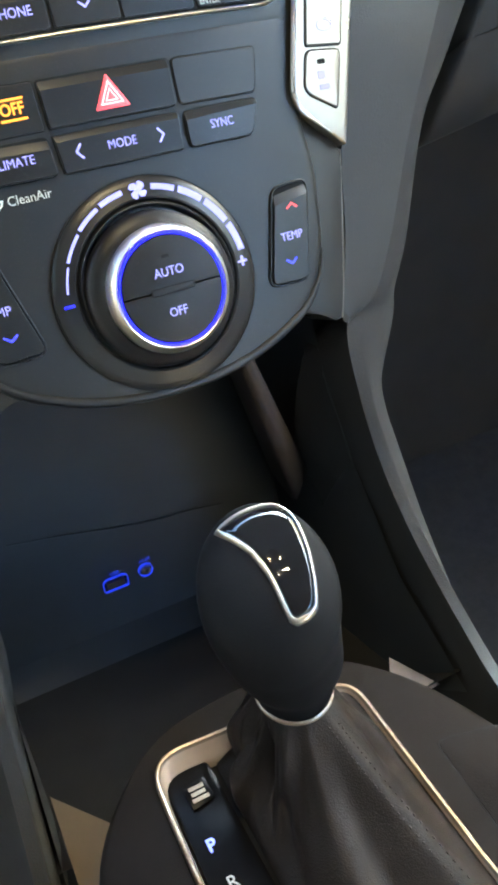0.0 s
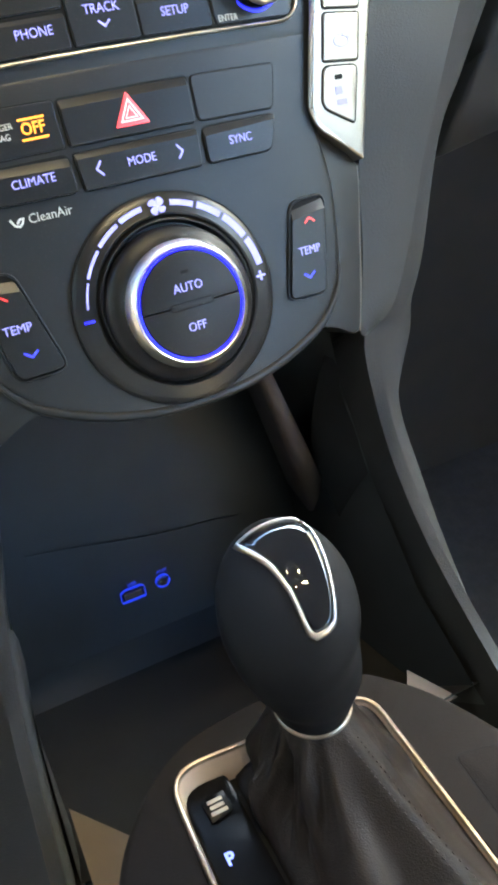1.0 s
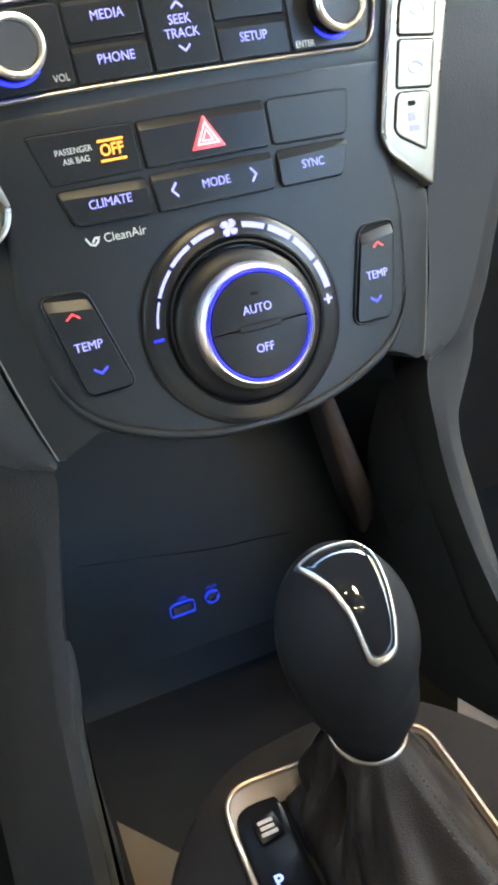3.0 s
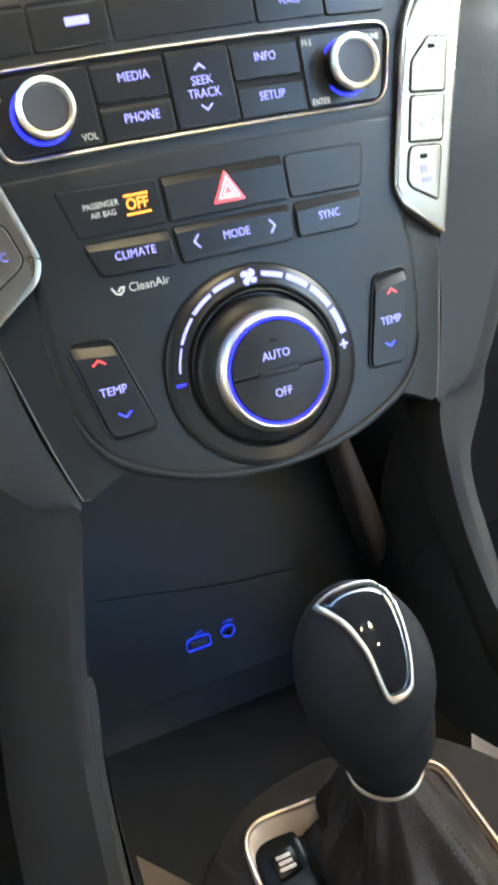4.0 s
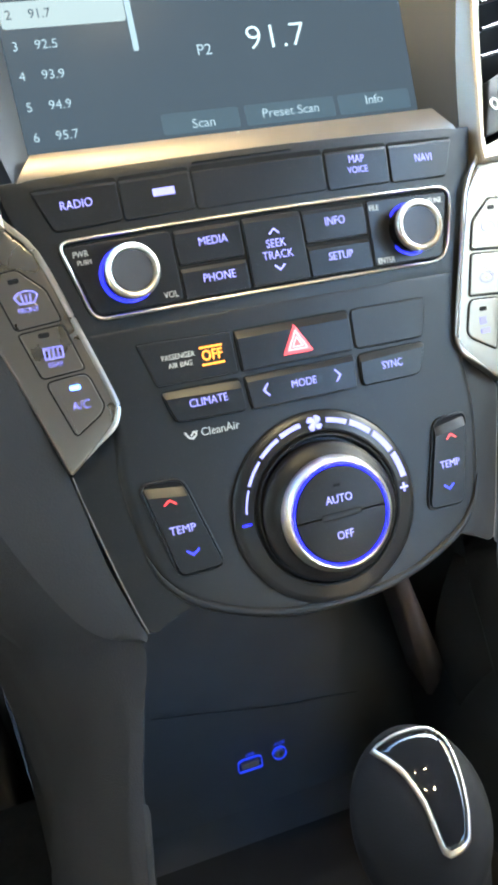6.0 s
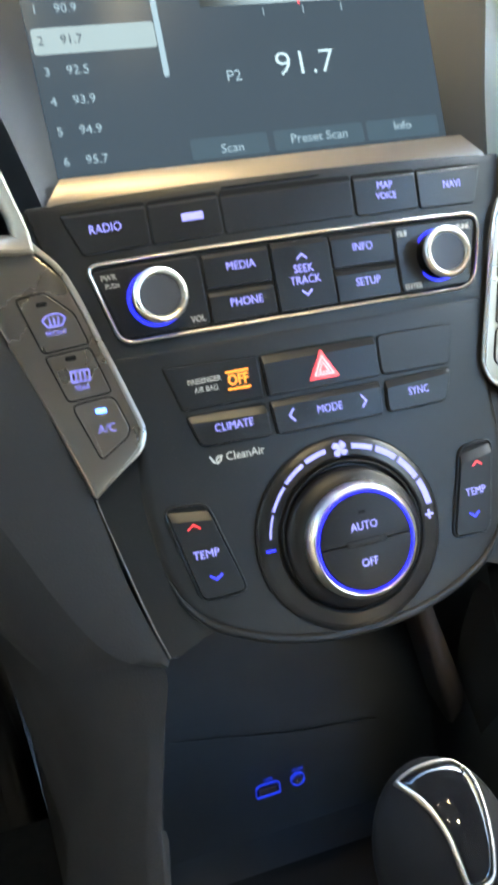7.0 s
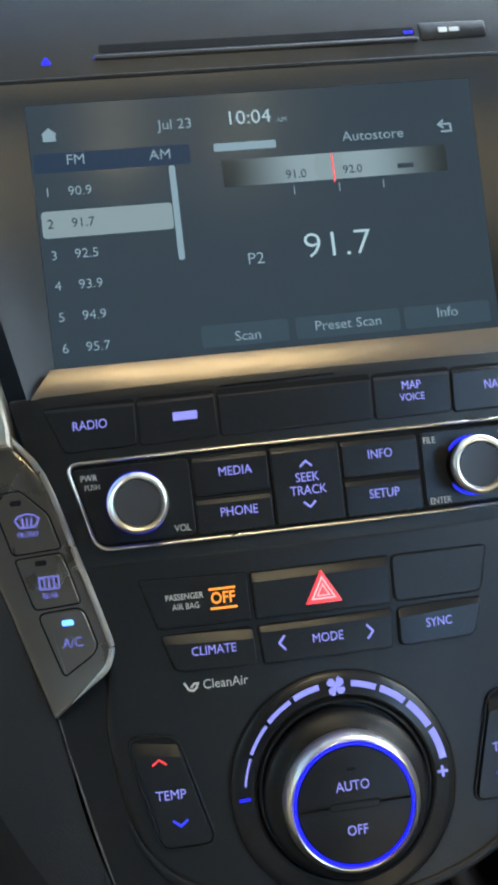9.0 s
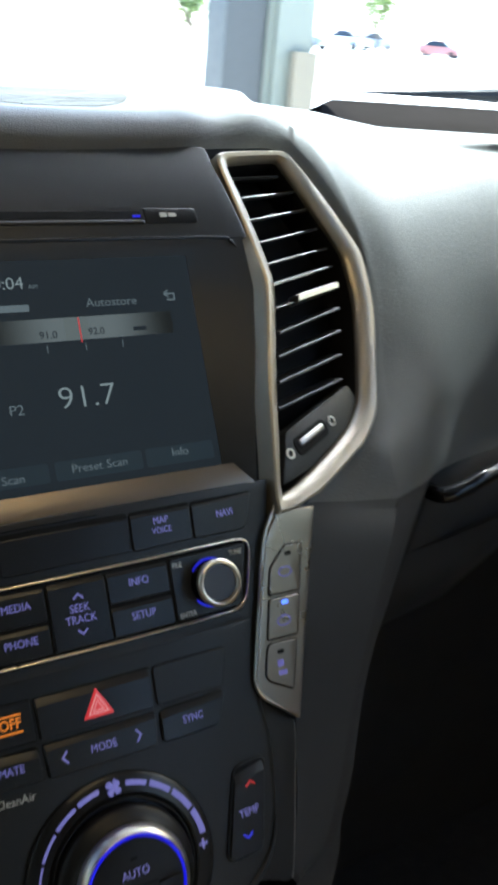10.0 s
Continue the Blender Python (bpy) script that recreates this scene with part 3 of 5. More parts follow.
for s in (-1, 1):
    pts = [(s * 89.2, 47.8), (s * 44.6, 47.8), (s * 44.2, 18.2), (s * 81.0, 18.2)]
    corner = button(pts, KEY2 + 0.0002, audio, r=0.003, name="knob_plate", crest=0)
    kx, kz = s * 0.0650, 0.0328
    yb = 0.94 * kx * kx + KEY2 + 0.0006
    part("light_ring", lathe([(0.0119, 0.0010), (0.0117, -0.0014), (0.0104, -0.0014)], kx, kz, 40, y0=yb, end=False), RINGBLUE, audio, "glowing blue ring round the knob")
    kn = part("audio_knob", lathe([(0.0108, 0.002), (0.0105, -0.0080), (0.0100, -0.0092)], kx, kz, 48, y0=yb, end=False), GLOSS, audio, "black audio knob")
    part("chrome_cap_ring", lathe([(0.0104, -0.0070), (0.0113, -0.0088), (0.0112, -0.0106), (0.0107, -0.0115), (0.0099, -0.0119), (0.0090, -0.0116), (0.0084, -0.0104)], kx, kz, 72, y0=yb, end=False), CHROME, kn, "chrome ring")
    part("cap", lathe([(0.0086, -0.0100), (0.0082, -0.0106), (0.0060, -0.0104)], kx, kz, 40, y0=yb), KNOBFACE, kn)
    if s < 0:
        words("PWR", kx - 0.0175, 0.0437, 0.0024, KEY2 + 0.0001, PRINT, corner, warp=bend, wide=0.85)
        words("PUSH", kx - 0.0165, 0.0402, 0.0020, KEY2 + 0.0001, PRINT, corner, warp=bend, wide=0.85)
        words("VOL", kx + 0.0155, 0.0215, 0.0026, KEY2 + 0.0001, PRINT, corner, warp=bend, wide=0.85)
    else:
        words("FILE", kx - 0.0165, 0.0440, 0.0024, KEY2 + 0.0001, PRINT, corner, warp=bend, wide=0.85)
        words("TUNE", kx + 0.0165, 0.0440, 0.0024, KEY2 + 0.0001, PRINT, corner, warp=bend, wide=0.85)
        words("ENTER", kx - 0.0145, 0.0205, 0.0024, KEY2 + 0.0001, PRINT, corner, warp=bend, wide=0.85)
for txt, x0, x1, z0, z1 in (("MEDIA", -44, -15, 32.4, 47.8), ("PHONE", -44, -15, 18.2, 31.8), ("INFO", 12.8, 43.6, 33, 47.8), ("SETUP", 12.8, 43.6, 18.2, 32.4)):
    key = button([(x0, z0), (x1, z0), (x1, z1), (x0, z1)], KEY2, audio, crest=0.0008, gap=0.00028)
    words(txt, (x0 + x1) * 0.0005 + (0.0016 if x0 < 0 else 0.0), (z0 + z1) * 0.0005 + 0.0006, 0.0034, KEY2 - 0.0001, VIOLET, key, warp=bend, wide=0.88)
seek = button([(-14.4, 18.2), (12.2, 18.2), (12.2, 47.8), (-14.4, 47.8)], KEY2 - 0.0008, audio, label="seek and track rocker", crest=0.0008, gap=0.00028)
words("SEEK", -0.0011, 0.0352, 0.0034, KEY2 - 0.0009, VIOLET, seek, warp=bend, wide=0.88)
words("TRACK", -0.0011, 0.0303, 0.0034, KEY2 - 0.0009, VIOLET, seek, warp=bend, wide=0.88)
stroke(mm([(-3.1, 39.6), (-1.1, 41.4), (0.9, 39.6)]), 0.0004, KEY2 - 0.0009, VIOLET, seek, warp=bend)
stroke(mm([(-3.1, 25.8), (-1.1, 24.0), (0.9, 25.8)]), 0.0004, KEY2 - 0.0009, VIOLET, seek, warp=bend)

# ---- touchscreen in its hooded recess ----
touch = thing("touchscreen_display", "lit navigation touchscreen in a deep black recess with a silver sill", "display", (0, 0, 0.08))
lean = (0.0294 - 0.0245) / (0.1985 - 0.0895)


def glassy(v):
    """The display leans back with height."""
    return Vector((v.x, v.y + 0.0245 + (v.z - 0.0895) * lean, v.z))


bm = slab([(-0.0925, 0.0860), (0.0925, 0.0860), (0.0945, 0.1985), (-0.0945, 0.1985)], 0.0, 0.004, 0.0003, 1)
screen = part("screen", bm, GLASS, touch, "dark glass screen showing a radio station", glassy)
bm = bmesh.new()
rows_ = [[(sx * 0.102, 0.0150, 0.0755), (sx * 0.1012, 0.0094, 0.0758), (sx * 0.1004, 0.0092, 0.0772), (sx * 0.0932, 0.0137, 0.0872), (sx * 0.0925, 0.0275, 0.0866)] for sx in (-1, -0.6, -0.2, 0.2, 0.6, 1)]
loops(bm, rows_, closed=False)
part("sill", bm, DARKSILVER, touch, "satin silver sill below the screen")
bm = bmesh.new()
for s in (-1, 1):
    outer = [(s * x, y, z) for x, y, z in mm([(102.6, 9.5, 75.5), (110.5, 14, 110), (120, 18, 145), (128, 23, 178), (128, 26, 206)])]
    inner = [(s * x, y, z) for x, y, z in mm([(92.5, 24.7, 86.0), (93, 25.7, 110), (93.6, 27.3, 145), (94.2, 28.8, 178), (94.5, 29.6, 198.5)])]
    loops(bm, [outer, inner], closed=False)
outer = [(-0.128, 0.026, 0.206), (0.128, 0.026, 0.206)]
loops(bm, [outer, [(-0.0945, 0.0296, 0.1985), (0.0945, 0.0296, 0.1985)]], closed=False)
part("recess_wall", bm, UPPER, touch, "sloping black recess walls")
T = 0.0002
for txt, x, z, h, m, al in (
        ("Jul 23", -34, 186.4, 4.2, DIMTXT, "CENTER"), ("10:04", -3.2, 187.2, 5.8, WHITE, "CENTER"), ("AM", 10.8, 185.4, 2.2, DIMTXT, "CENTER"),
        ("FM", -76.0, 174.3, 4.2, DIMTXT, "CENTER"), ("AM", -41.5, 173.8, 4.2, DIMTXT, "CENTER"), ("Autostore", 48.9, 175.9, 4.2, DIMTXT, "CENTER"),
        ("1", -88.5, 161.2, 3.8, DIMTXT, "CENTER"), ("90.9", -75.5, 161.2, 3.8, DIMTXT, "CENTER"), ("3", -88.3, 134.8, 3.8, DIMTXT, "CENTER"), ("92.5", -75.3, 135.0, 3.8, DIMTXT, "CENTER"),
        ("4", -88.0, 122.2, 3.8, DIMTXT, "CENTER"), ("93.9", -75.0, 122.3, 3.8, DIMTXT, "CENTER"), ("5", -87.8, 109.4, 3.8, DIMTXT, "CENTER"), ("94.9", -74.8, 109.5, 3.8, DIMTXT, "CENTER"),
        ("6", -87.6, 96.6, 3.8, DIMTXT, "CENTER"), ("95.7", -74.6, 96.6, 3.8, DIMTXT, "CENTER"), ("P2", -7.0, 126.8, 4.8, DIMTXT, "CENTER"), ("91.7", 27.8, 129.8, 10.6, WHITE, "CENTER"),
        ("Scan", -14.0, 95.2, 4.0, DIMTXT, "CENTER"), ("Preset Scan", 28.0, 96.3, 4.0, DIMTXT, "CENTER"), ("Info", 70.5, 97.2, 4.0, DIMTXT, "CENTER")):
    words(txt, x * 0.001, z * 0.001, h * 0.001, -T, m, screen, align=al, warp=glassy, wide=1.13 if h > 10 else 1.05, bold=-0.0002 if h > 10 else -0.00003)
bar(-0.0060, 0.1752, 0.0262, 0.0034, -T, DIMTXT, screen, "marking", glassy)
bar(-0.0655, 0.1478, 0.0530, 0.0112, -T, PALE, screen, "preset_highlight", glassy, "pale highlighted preset row")
words("2", -0.0885, 0.1478, 0.0038, -2 * T, GLASS, screen, warp=glassy)
words("91.7", -0.0755, 0.1478, 0.0038, -2 * T, GLASS, screen, warp=glassy)
bar(-0.0373, 0.1490, 0.0026, 0.0400, -T, DIMTXT, screen, "scroll_bar", glassy)
part("tuner_band", slab([(-0.0165, 0.1580), (0.0795, 0.1580), (0.0795, 0.1694), (-0.0165, 0.1694)], -T, 0.0003, 0.00001, 1), TUNER, screen, "tuner scale fading towards both ends", glassy)
part("tuner_window", slab([(0.0225, 0.1580), (0.0345, 0.1580), (0.0345, 0.1694), (0.0225, 0.1694)], -1.5 * T, 0.0003, 0.00001, 1), PALE, screen, "paler window of the tuner scale", glassy)
bar(0.0300, 0.1630, 0.0006, 0.0125, -3 * T, RED, screen, "tuner_needle", glassy)
for x in (0.0125, 0.0318, 0.0508):
    bar(x, 0.1545, 0.0004, 0.0036, -T, DIMTXT, screen, "scale_tick", glassy)
words("91.0", 0.0140, 0.1612, 0.0036, -2 * T, GLASS, screen, warp=glassy)
words("92.0", 0.0382, 0.1616, 0.0034, -2 * T, GLASS, screen, warp=glassy)
bar(0.0612, 0.1616, 0.0070, 0.0020, -2 * T, GLASS, screen, "marking", glassy)
for x0, x1 in ((-33, 3), (6, 50), (52, 89)):
    bar((x0 + x1) * 0.0005, 0.0962, (x1 - x0) * 0.001, 0.0092, -T * 0.4, UIDARK, screen, "screen_button", glassy)
bar(-0.0610, 0.1735, 0.0640, 0.0085, -T * 0.4, UIBLUE, screen, "screen_tab", glassy)
bm = slab(mm([(-88.3, 182.6), (-83.1, 182.6), (-83.1, 185.6), (-82.4, 185.6), (-85.7, 188.4), (-89, 185.6), (-88.3, 185.6)]), -T, 0.0004, 0.00005, 1)
part("home_symbol", bm, DIMTXT, screen, "", glassy)
stroke(mm([(78.2, 178.6), (83.2, 178.6), (83.2, 175.4), (79.2, 175.4)]), 0.0004, -T, DIMTXT, screen, warp=glassy)
stroke(mm([(79.9, 180.2), (77.9, 178.6), (79.9, 177.0)]), 0.0004, -T, DIMTXT, screen, warp=glassy)

# ---- disc slot panel above the screen ----
def slotted(v):
    return Vector((v.x, v.y + 0.026 + (v.z - 0.206) * 0.28, v.z))


disc = thing("disc_player_panel", "black panel with a disc slot above the screen", "disc player", (0, 0, 0.21))
part("fascia", slab(rounded(mm([(-132, 206), (132, 206), (130, 226), (125.5, 250), (124, 263), (60, 267), (0, 268), (-60, 267), (-124, 263), (-125.5, 250), (-130, 226)]), 0.003, 3), 0.0, 0.02, 0.0015, 3), UPPER, disc, "", slotted)
lip = spline([slotted(Vector((x * 0.001, 0.0004, z * 0.001))) for x, z in ((-123, 201), (-120, 205), (-114, 206.6), (-60, 207), (0, 207), (60, 207), (114, 206.6), (120, 205), (123, 201))], 4)
part("lower_lip", tube(lip, [0.0011 * min(1, 0.3 + min(k, len(lip) - 1 - k) / 6) for k in range(len(lip))], 10), BUTTON, disc, "rounded lip with turned-down ends")
part("slot", slab(rounded(mm([(-62, 218.6), (73, 218.6), (73, 222.8), (-62, 222.8)]), 0.0012), -0.0002, 0.002, 0.0001, 1), SEAM, disc, "", slotted)
part("slot_lip", slab(rounded(mm([(-64, 215.2), (74, 215.2), (74, 217.6), (-64, 217.6)]), 0.0011), -0.0012, 0.003, 0.0009, 3), FASCIA, disc, "", slotted)
key = part("disc_button", slab(rounded(mm([(75, 215.4), (104.6, 215.8), (105.2, 224.2), (75, 224.6)]), 0.0015), -0.0005, 0.003, 0.0004, 2), BUTTON, disc, "", slotted)
bar(0.0855, 0.2204, 0.0040, 0.0026, -0.0007, PRINT, key, "marking", slotted)
bar(0.0905, 0.2204, 0.0044, 0.0022, -0.0007, PRINT, key, "marking", slotted)
part("slot_light", slab(mm([(67.4, 218.4), (71.4, 218.4), (71.4, 219.8), (67.4, 219.8)]), -0.0024, 0.0004, 0.0001, 1), BLUE, disc, "tiny blue light", slotted)
part("eject_light", slab(mm([(-85.6, 214.2), (-82.0, 214.2), (-82.0, 215.6), (-83.8, 218.0), (-85.6, 215.6)]), -0.0006, 0.0004, 0.0001, 1), BLUE, disc, "tiny blue light", slotted)
part("eject_light", slab(mm([(-64.6, 215.6), (-63.0, 215.6), (-63.0, 217.0), (-64.6, 217.0)]), -0.0006, 0.0004, 0.0001, 1), BLUEDIM, disc, "tiny dim blue light", slotted)

# ---- silver side trims with switches ----
def switch_symbol(kind, cx, cz, y, key):
    r = 0.00035
    if kind == "defrost":
        stroke([(cx - 0.0046, cz + 0.0020), (cx - 0.0030, cz + 0.0036), (cx, cz + 0.0042), (cx + 0.0030, cz + 0.0036), (cx + 0.0046, cz + 0.0020), (cx + 0.0028, cz - 0.0008), (cx - 0.0028, cz - 0.0008)], r, y, VIOLETDIM, key, closed=True, warp=bend)
        for k in (-1, 0, 1):
            stroke([(cx + k * 0.0018, cz + 0.0024), (cx + k * 0.0015, cz - 0.0002)], r, y, VIOLETDIM, key, warp=bend)
        words("FRONT", cx, cz - 0.0036, 0.0021, y, VIOLETDIM, key, warp=bend, wide=0.85)
    elif kind == "rear":
        stroke([(cx - 0.0036, cz + 0.0034), (cx + 0.0036, cz + 0.0034), (cx + 0.0036, cz - 0.0010), (cx - 0.0036, cz - 0.0010)], r, y, VIOLETDIM, key, closed=True, warp=bend)
        for k in (-1, 0, 1):
            stroke([(cx + k * 0.0018, cz + 0.0026), (cx + k * 0.0018, cz - 0.0002)], r, y, VIOLETDIM, key, warp=bend)
        words("REAR", cx, cz - 0.0036, 0.0021, y, VIOLETDIM, key, warp=bend, wide=0.85)
    elif kind == "ac":
        words("A/C", cx, cz, 0.0036, y + 0.0001, VIOLETDIM, key, warp=bend, wide=0.88)
    elif kind == "car":
        an = [2 * math.pi * i / 10 for i in range(10)]
        stroke([(cx + 0.0042 * math.cos(a), cz + 0.0024 * math.sin(a)) for a in an], r, y, VIOLETDIM, key, closed=True, warp=bend)
    else:
        bar(cx, cz + 0.0022, 0.0040, 0.0034, y, VIOLETDIM, key, "marking", bend)
        bar(cx + 0.0006, cz - 0.0026, 0.0056, 0.0024, y, VIOLETDIM, key, "marking", bend)


def side_trim(s, kinds, lit):
    trim = thing("silver_side_trim", "satin silver dashboard trim holding three switches beside the climate controls", "dashboard trim", (s * 0.105, 0.0, 0.01), group="side trims")
    pts = [(111, 60), (138.5, 58.5), (132, 40), (118, 0), (104, -44.5), (78.1, -23.7), (89.5, 14), (100, 47)]
    p2 = mm([(s * x, z) for x, z in pts])
    part("trim_panel", slab(rounded(p2, [0.001, 0.001, 0.002, 0.003, 0.002, 0.0082, 0.002, 0.002][::-s], 6), -0.0020, 0.02, 0.0016, 4, hub=(s * 0.104, 0.010)), TRIMSILVER, trim, "satin silver panel", bend)
    bead = [(s * x * 0.001, -0.0022 + max(0, z - 60) * 0.00018, z * 0.001) for x, z in ((115.0, 80), (111.5, 64), (99.5, 47), (89.4, 14), (84.2, -4), (81.0, -15.7), (80.4, -19.5), (81.1, -22.9), (82.6, -26.2), (85.1, -28.8), (90.4, -33), (97, -38.4))]
    part("bead", tube(spline(bead, 4), [0.0012] * 36 + [0.0012 * max(0.12, 1 - k / 9) for k in range(9)], 10), SILVER, trim, "raised bright bead", bend)
    keys = ([(120.8, 41.5), (108.6, 42.6), (98.5, 32.5), (94.6, 18.8), (113.9, 17.6)], [(113.7, 16.8), (94.8, 17.9), (89.4, -2.2), (107.7, -3.4)], [(107.2, -4.2), (89.2, -3.0), (84.9, -18.0), (87.0, -21.5), (98.2, -28.6), (99.6, -27.6)])
    spots = ((107.0, 29.0, 110.6, 37.6), (101.0, 5.6, 103.4, 14.4), (94.5, -16.2, 95.6, -8.6))
    for q, kind, sp, on in zip(keys, kinds, spots, lit):
        if s > 0:      # the passenger side's keys reach further out
            mid = sum(x for x, _ in q) / len(q)
            q, sp = [(x + (3.4 if x > mid else 1.2), z) for x, z in q], (sp[0] + 2.2, sp[1], sp[2] + 2.2, sp[3])
        key = button([(s * x, z) for x, z in q], -0.0028, trim, r=0.0040 if kind in ("ac", "seat") else 0.0022, name="switch", material=TRIMSILVER, chamfer=0.0005, gap=0.0007, floor_=-0.0023, crest=0)
        switch_symbol(kind, s * sp[0] * 0.001, sp[1] * 0.001, -0.0030, key)
        part("indicator", slab(rounded(mm([(s * sp[2] - 2.2, sp[3] - 1.0), (s * sp[2] + 2.2, sp[3] - 1.0), (s * sp[2] + 2.2, sp[3] + 1.0), (s * sp[2] - 2.2, sp[3] + 1.0)]), 0.0008), -0.0030, 0.0006, 0.0001, 1), LEDBLUE if on else SEAM, key, "lit blue indicator" if on else "dark indicator", bend)
    return trim


side_trim(-1, ("defrost", "rear", "ac"), (0, 0, 1))
side_trim(1, ("car", "car", "seat"), (0, 1, 0))


# ---- tall air vents ----
def vent_plane(x, z):
    return 0.009 + 0.12 * (abs(x) - 0.114) + 0.16 * (max(0.0, abs(x) - 0.124)) + 0.16 * (z - 0.059)


def smooth_loop(pts, n=4):
    k = len(pts)
    p = [Vector(q) for q in pts]
    out = []
    for i in range(k):
        a, b, c, d = p[i - 1], p[i], p[(i + 1) % k], p[(i + 2) % k]
        for j in range(n):
            t = j / n
            q = 0.5 * (2 * b + (c - a) * t + (2 * a - 5 * b + 4 * c - d) * t * t + (3 * b - a - 3 * c + d) * t ** 3)
            lin = b + (c - b) * t
            out.append(tuple(lin * 0.5 + q * 0.5))
    return out


def widen(pts):
    """Spreads the vent's outer side, which turns away from the stack."""
    return [(x + 0.09 * max(0, x - 130), z) for x, z in pts]


VENT_OUT = [(109.5, 58), (115.5, 92), (123, 124), (132.5, 156), (140, 184), (137.5, 206), (133.5, 226), (128.5, 254), (134.5, 261), (179, 269), (188, 264), (204, 243), (225, 206), (222.5, 170), (210.5, 134), (199.5, 104), (182, 86), (141, 64.5)]
VENT_IN = [(117, 67), (124, 95), (132, 124), (142, 156), (149.5, 184), (147, 206), (143.5, 227), (137.5, 251), (140, 255.5), (176, 263), (181, 258), (193, 238), (211, 205), (210, 172), (200, 138), (190, 112), (176, 96), (143, 77)]
SLATS = [(139, 248, 178, 255), (141, 235.5, 188, 246), (145, 222.5, 194, 235), (150, 209.5, 199, 222.5), (152, 196.5, 203, 210), (151, 184, 203, 198), (150, 169.5, 202, 184), (147, 155, 199, 170.5), (142, 141, 195, 156), (138, 126.5, 190, 141), (133, 112, 185, 126)]


def air_vent(s):
    vent = thing("air_vent", "tall dashboard air vent with black slats and a satin silver surround", "air vent", (s * 0.16, 0.02, 0.15), group="centre vents")
    at = lambda q, dy: [(s * x, vent_plane(x, z) + dy, z) for x, z in q]
    o, i = smooth_loop(mm(widen(VENT_OUT))), smooth_loop(mm(widen(VENT_IN)))
    mix = lambda f: [(a[0] + (b[0] - a[0]) * f, a[1] + (b[1] - a[1]) * f) for a, b in zip(o, i)]
    bm = bmesh.new()
    loops(bm, [at(o, 0.012), at(o, -0.001), at(mix(0.06), -0.0032), at(mix(0.2), -0.0042), at(mix(0.55), -0.0034), at(mix(0.86), -0.0008), at(mix(0.97), 0.0010), at(i, 0.0030), at(i, 0.006)])
    part("surround", bm, VENTSILVER, vent, "satin silver surround")
    bm = bmesh.new()
    far = [(a[0] * 0.97 + 0.165 * 0.03, a[1] * 0.97 + 0.165 * 0.03) for a in i]
    loops(bm, [at(i, 0.0045), at(far, 0.030)], cap_last=True)
    part("duct", bm, SEAM, vent, "black duct")
    for x0, z0, x1, z1 in SLATS:
        (x0, _), (x1, _) = widen([(x0, 0), (x1, 0)])
        x0, z0, x1, z1 = x0 * 0.001, z0 * 0.001, x1 * 0.001, z1 * 0.001
        bm = bmesh.new()
        rings = []
        for f in (0, 0.5, 1):
            x, z = x0 + (x1 - x0) * f, z0 + (z1 - z0) * f
            y = vent_plane(x, z)
            rings.append([(s * x, y + dy, z + dz) for dy, dz in ((0.0046, 0.0), (0.0052, 0.0009), (0.018, 0.0030), (0.018, 0.0018), (0.0052, -0.0009))])
        loops(bm, rings, cap_first=True, cap_last=True)
        part("slat", bm, BUTTON, vent)
    bm = bmesh.new()
    rings = []
    for f in (0, 0.3, 0.7, 1):
        x, z = 0.167 + 0.038 * f, 0.1745 + 0.0095 * f
        y = vent_plane(x, z)
        rings.append([(s * x, y + dy, z + dz) for dy, dz in ((-0.0005, -0.0012), (-0.0008, 0.0014), (0.001, 0.0026), (0.01, 0.0026), (0.01, -0.0022), (0.001, -0.0022))])
    loops(bm, rings, cap_first=True, cap_last=True)
    part("slider", bm, CHROME, vent, "bright slider tab")
    q = mm(widen([(119.5, 71), (131, 99), (186, 122.5), (190, 113), (177, 97), (143, 78)]))
    def on(v):
        return Vector((v.x, v.y + vent_plane(v.x, v.z), v.z))
    part("lower_plate", slab(rounded([(s * x, z) for x, z in q], 0.003), 0.0022, 0.01, 0.001, 2), FASCIA, vent, "", on)
    c, d = (0.1495, 0.0945), Vector((0.93, 0.36)).normalized()
    nrm = Vector((-d.y, d.x))
    sq = lambda l, w: rounded([tuple(Vector(c) + d * a * l + nrm * b * w) for a, b in ((-1, -1), (1, -1), (1, 1), (-1, 1))], w * 0.8)
    part("wheel_slot", slab([(s * x, z) for x, z in sq(0.0150, 0.0052)], 0.0015, 0.004, 0.0004, 1), SEAM, vent, "", on)
    part("wheel", slab([(s * x, z + 0.0012) for x, z in sq(0.0115, 0.0019)], 0.0, 0.006, 0.0014, 3), SILVER, vent, "ribbed chrome thumb wheel", on)
    for l in (-0.0205, 0.0205):
        e = Vector(c) + d * l
        part("marking", lathe([(0.0030, 0.0026), (0.0030, 0.0014), (0.0019, 0.0014), (0.0019, 0.0026)], s * e.x, e.y, 20, end=False), PRINT, vent, "grey printed ring", on)
    return vent


air_vent(1)
air_vent(-1)
# ---- dashboard ----
def pw(x, y, z):
    """From the panel's millimetres to the world."""
    return PANEL @ Vector((x * 0.001, y * 0.001, z * 0.001))


def vp(x, z, dy=0):
    return pw(x, vent_plane(x * 0.001, z * 0.001) * 1000 + dy, z)


dash = thing("dashboard", "dark charcoal grained dashboard with a padded top", "dashboard", (0, 0.2, 0.95), ref=WORLD)
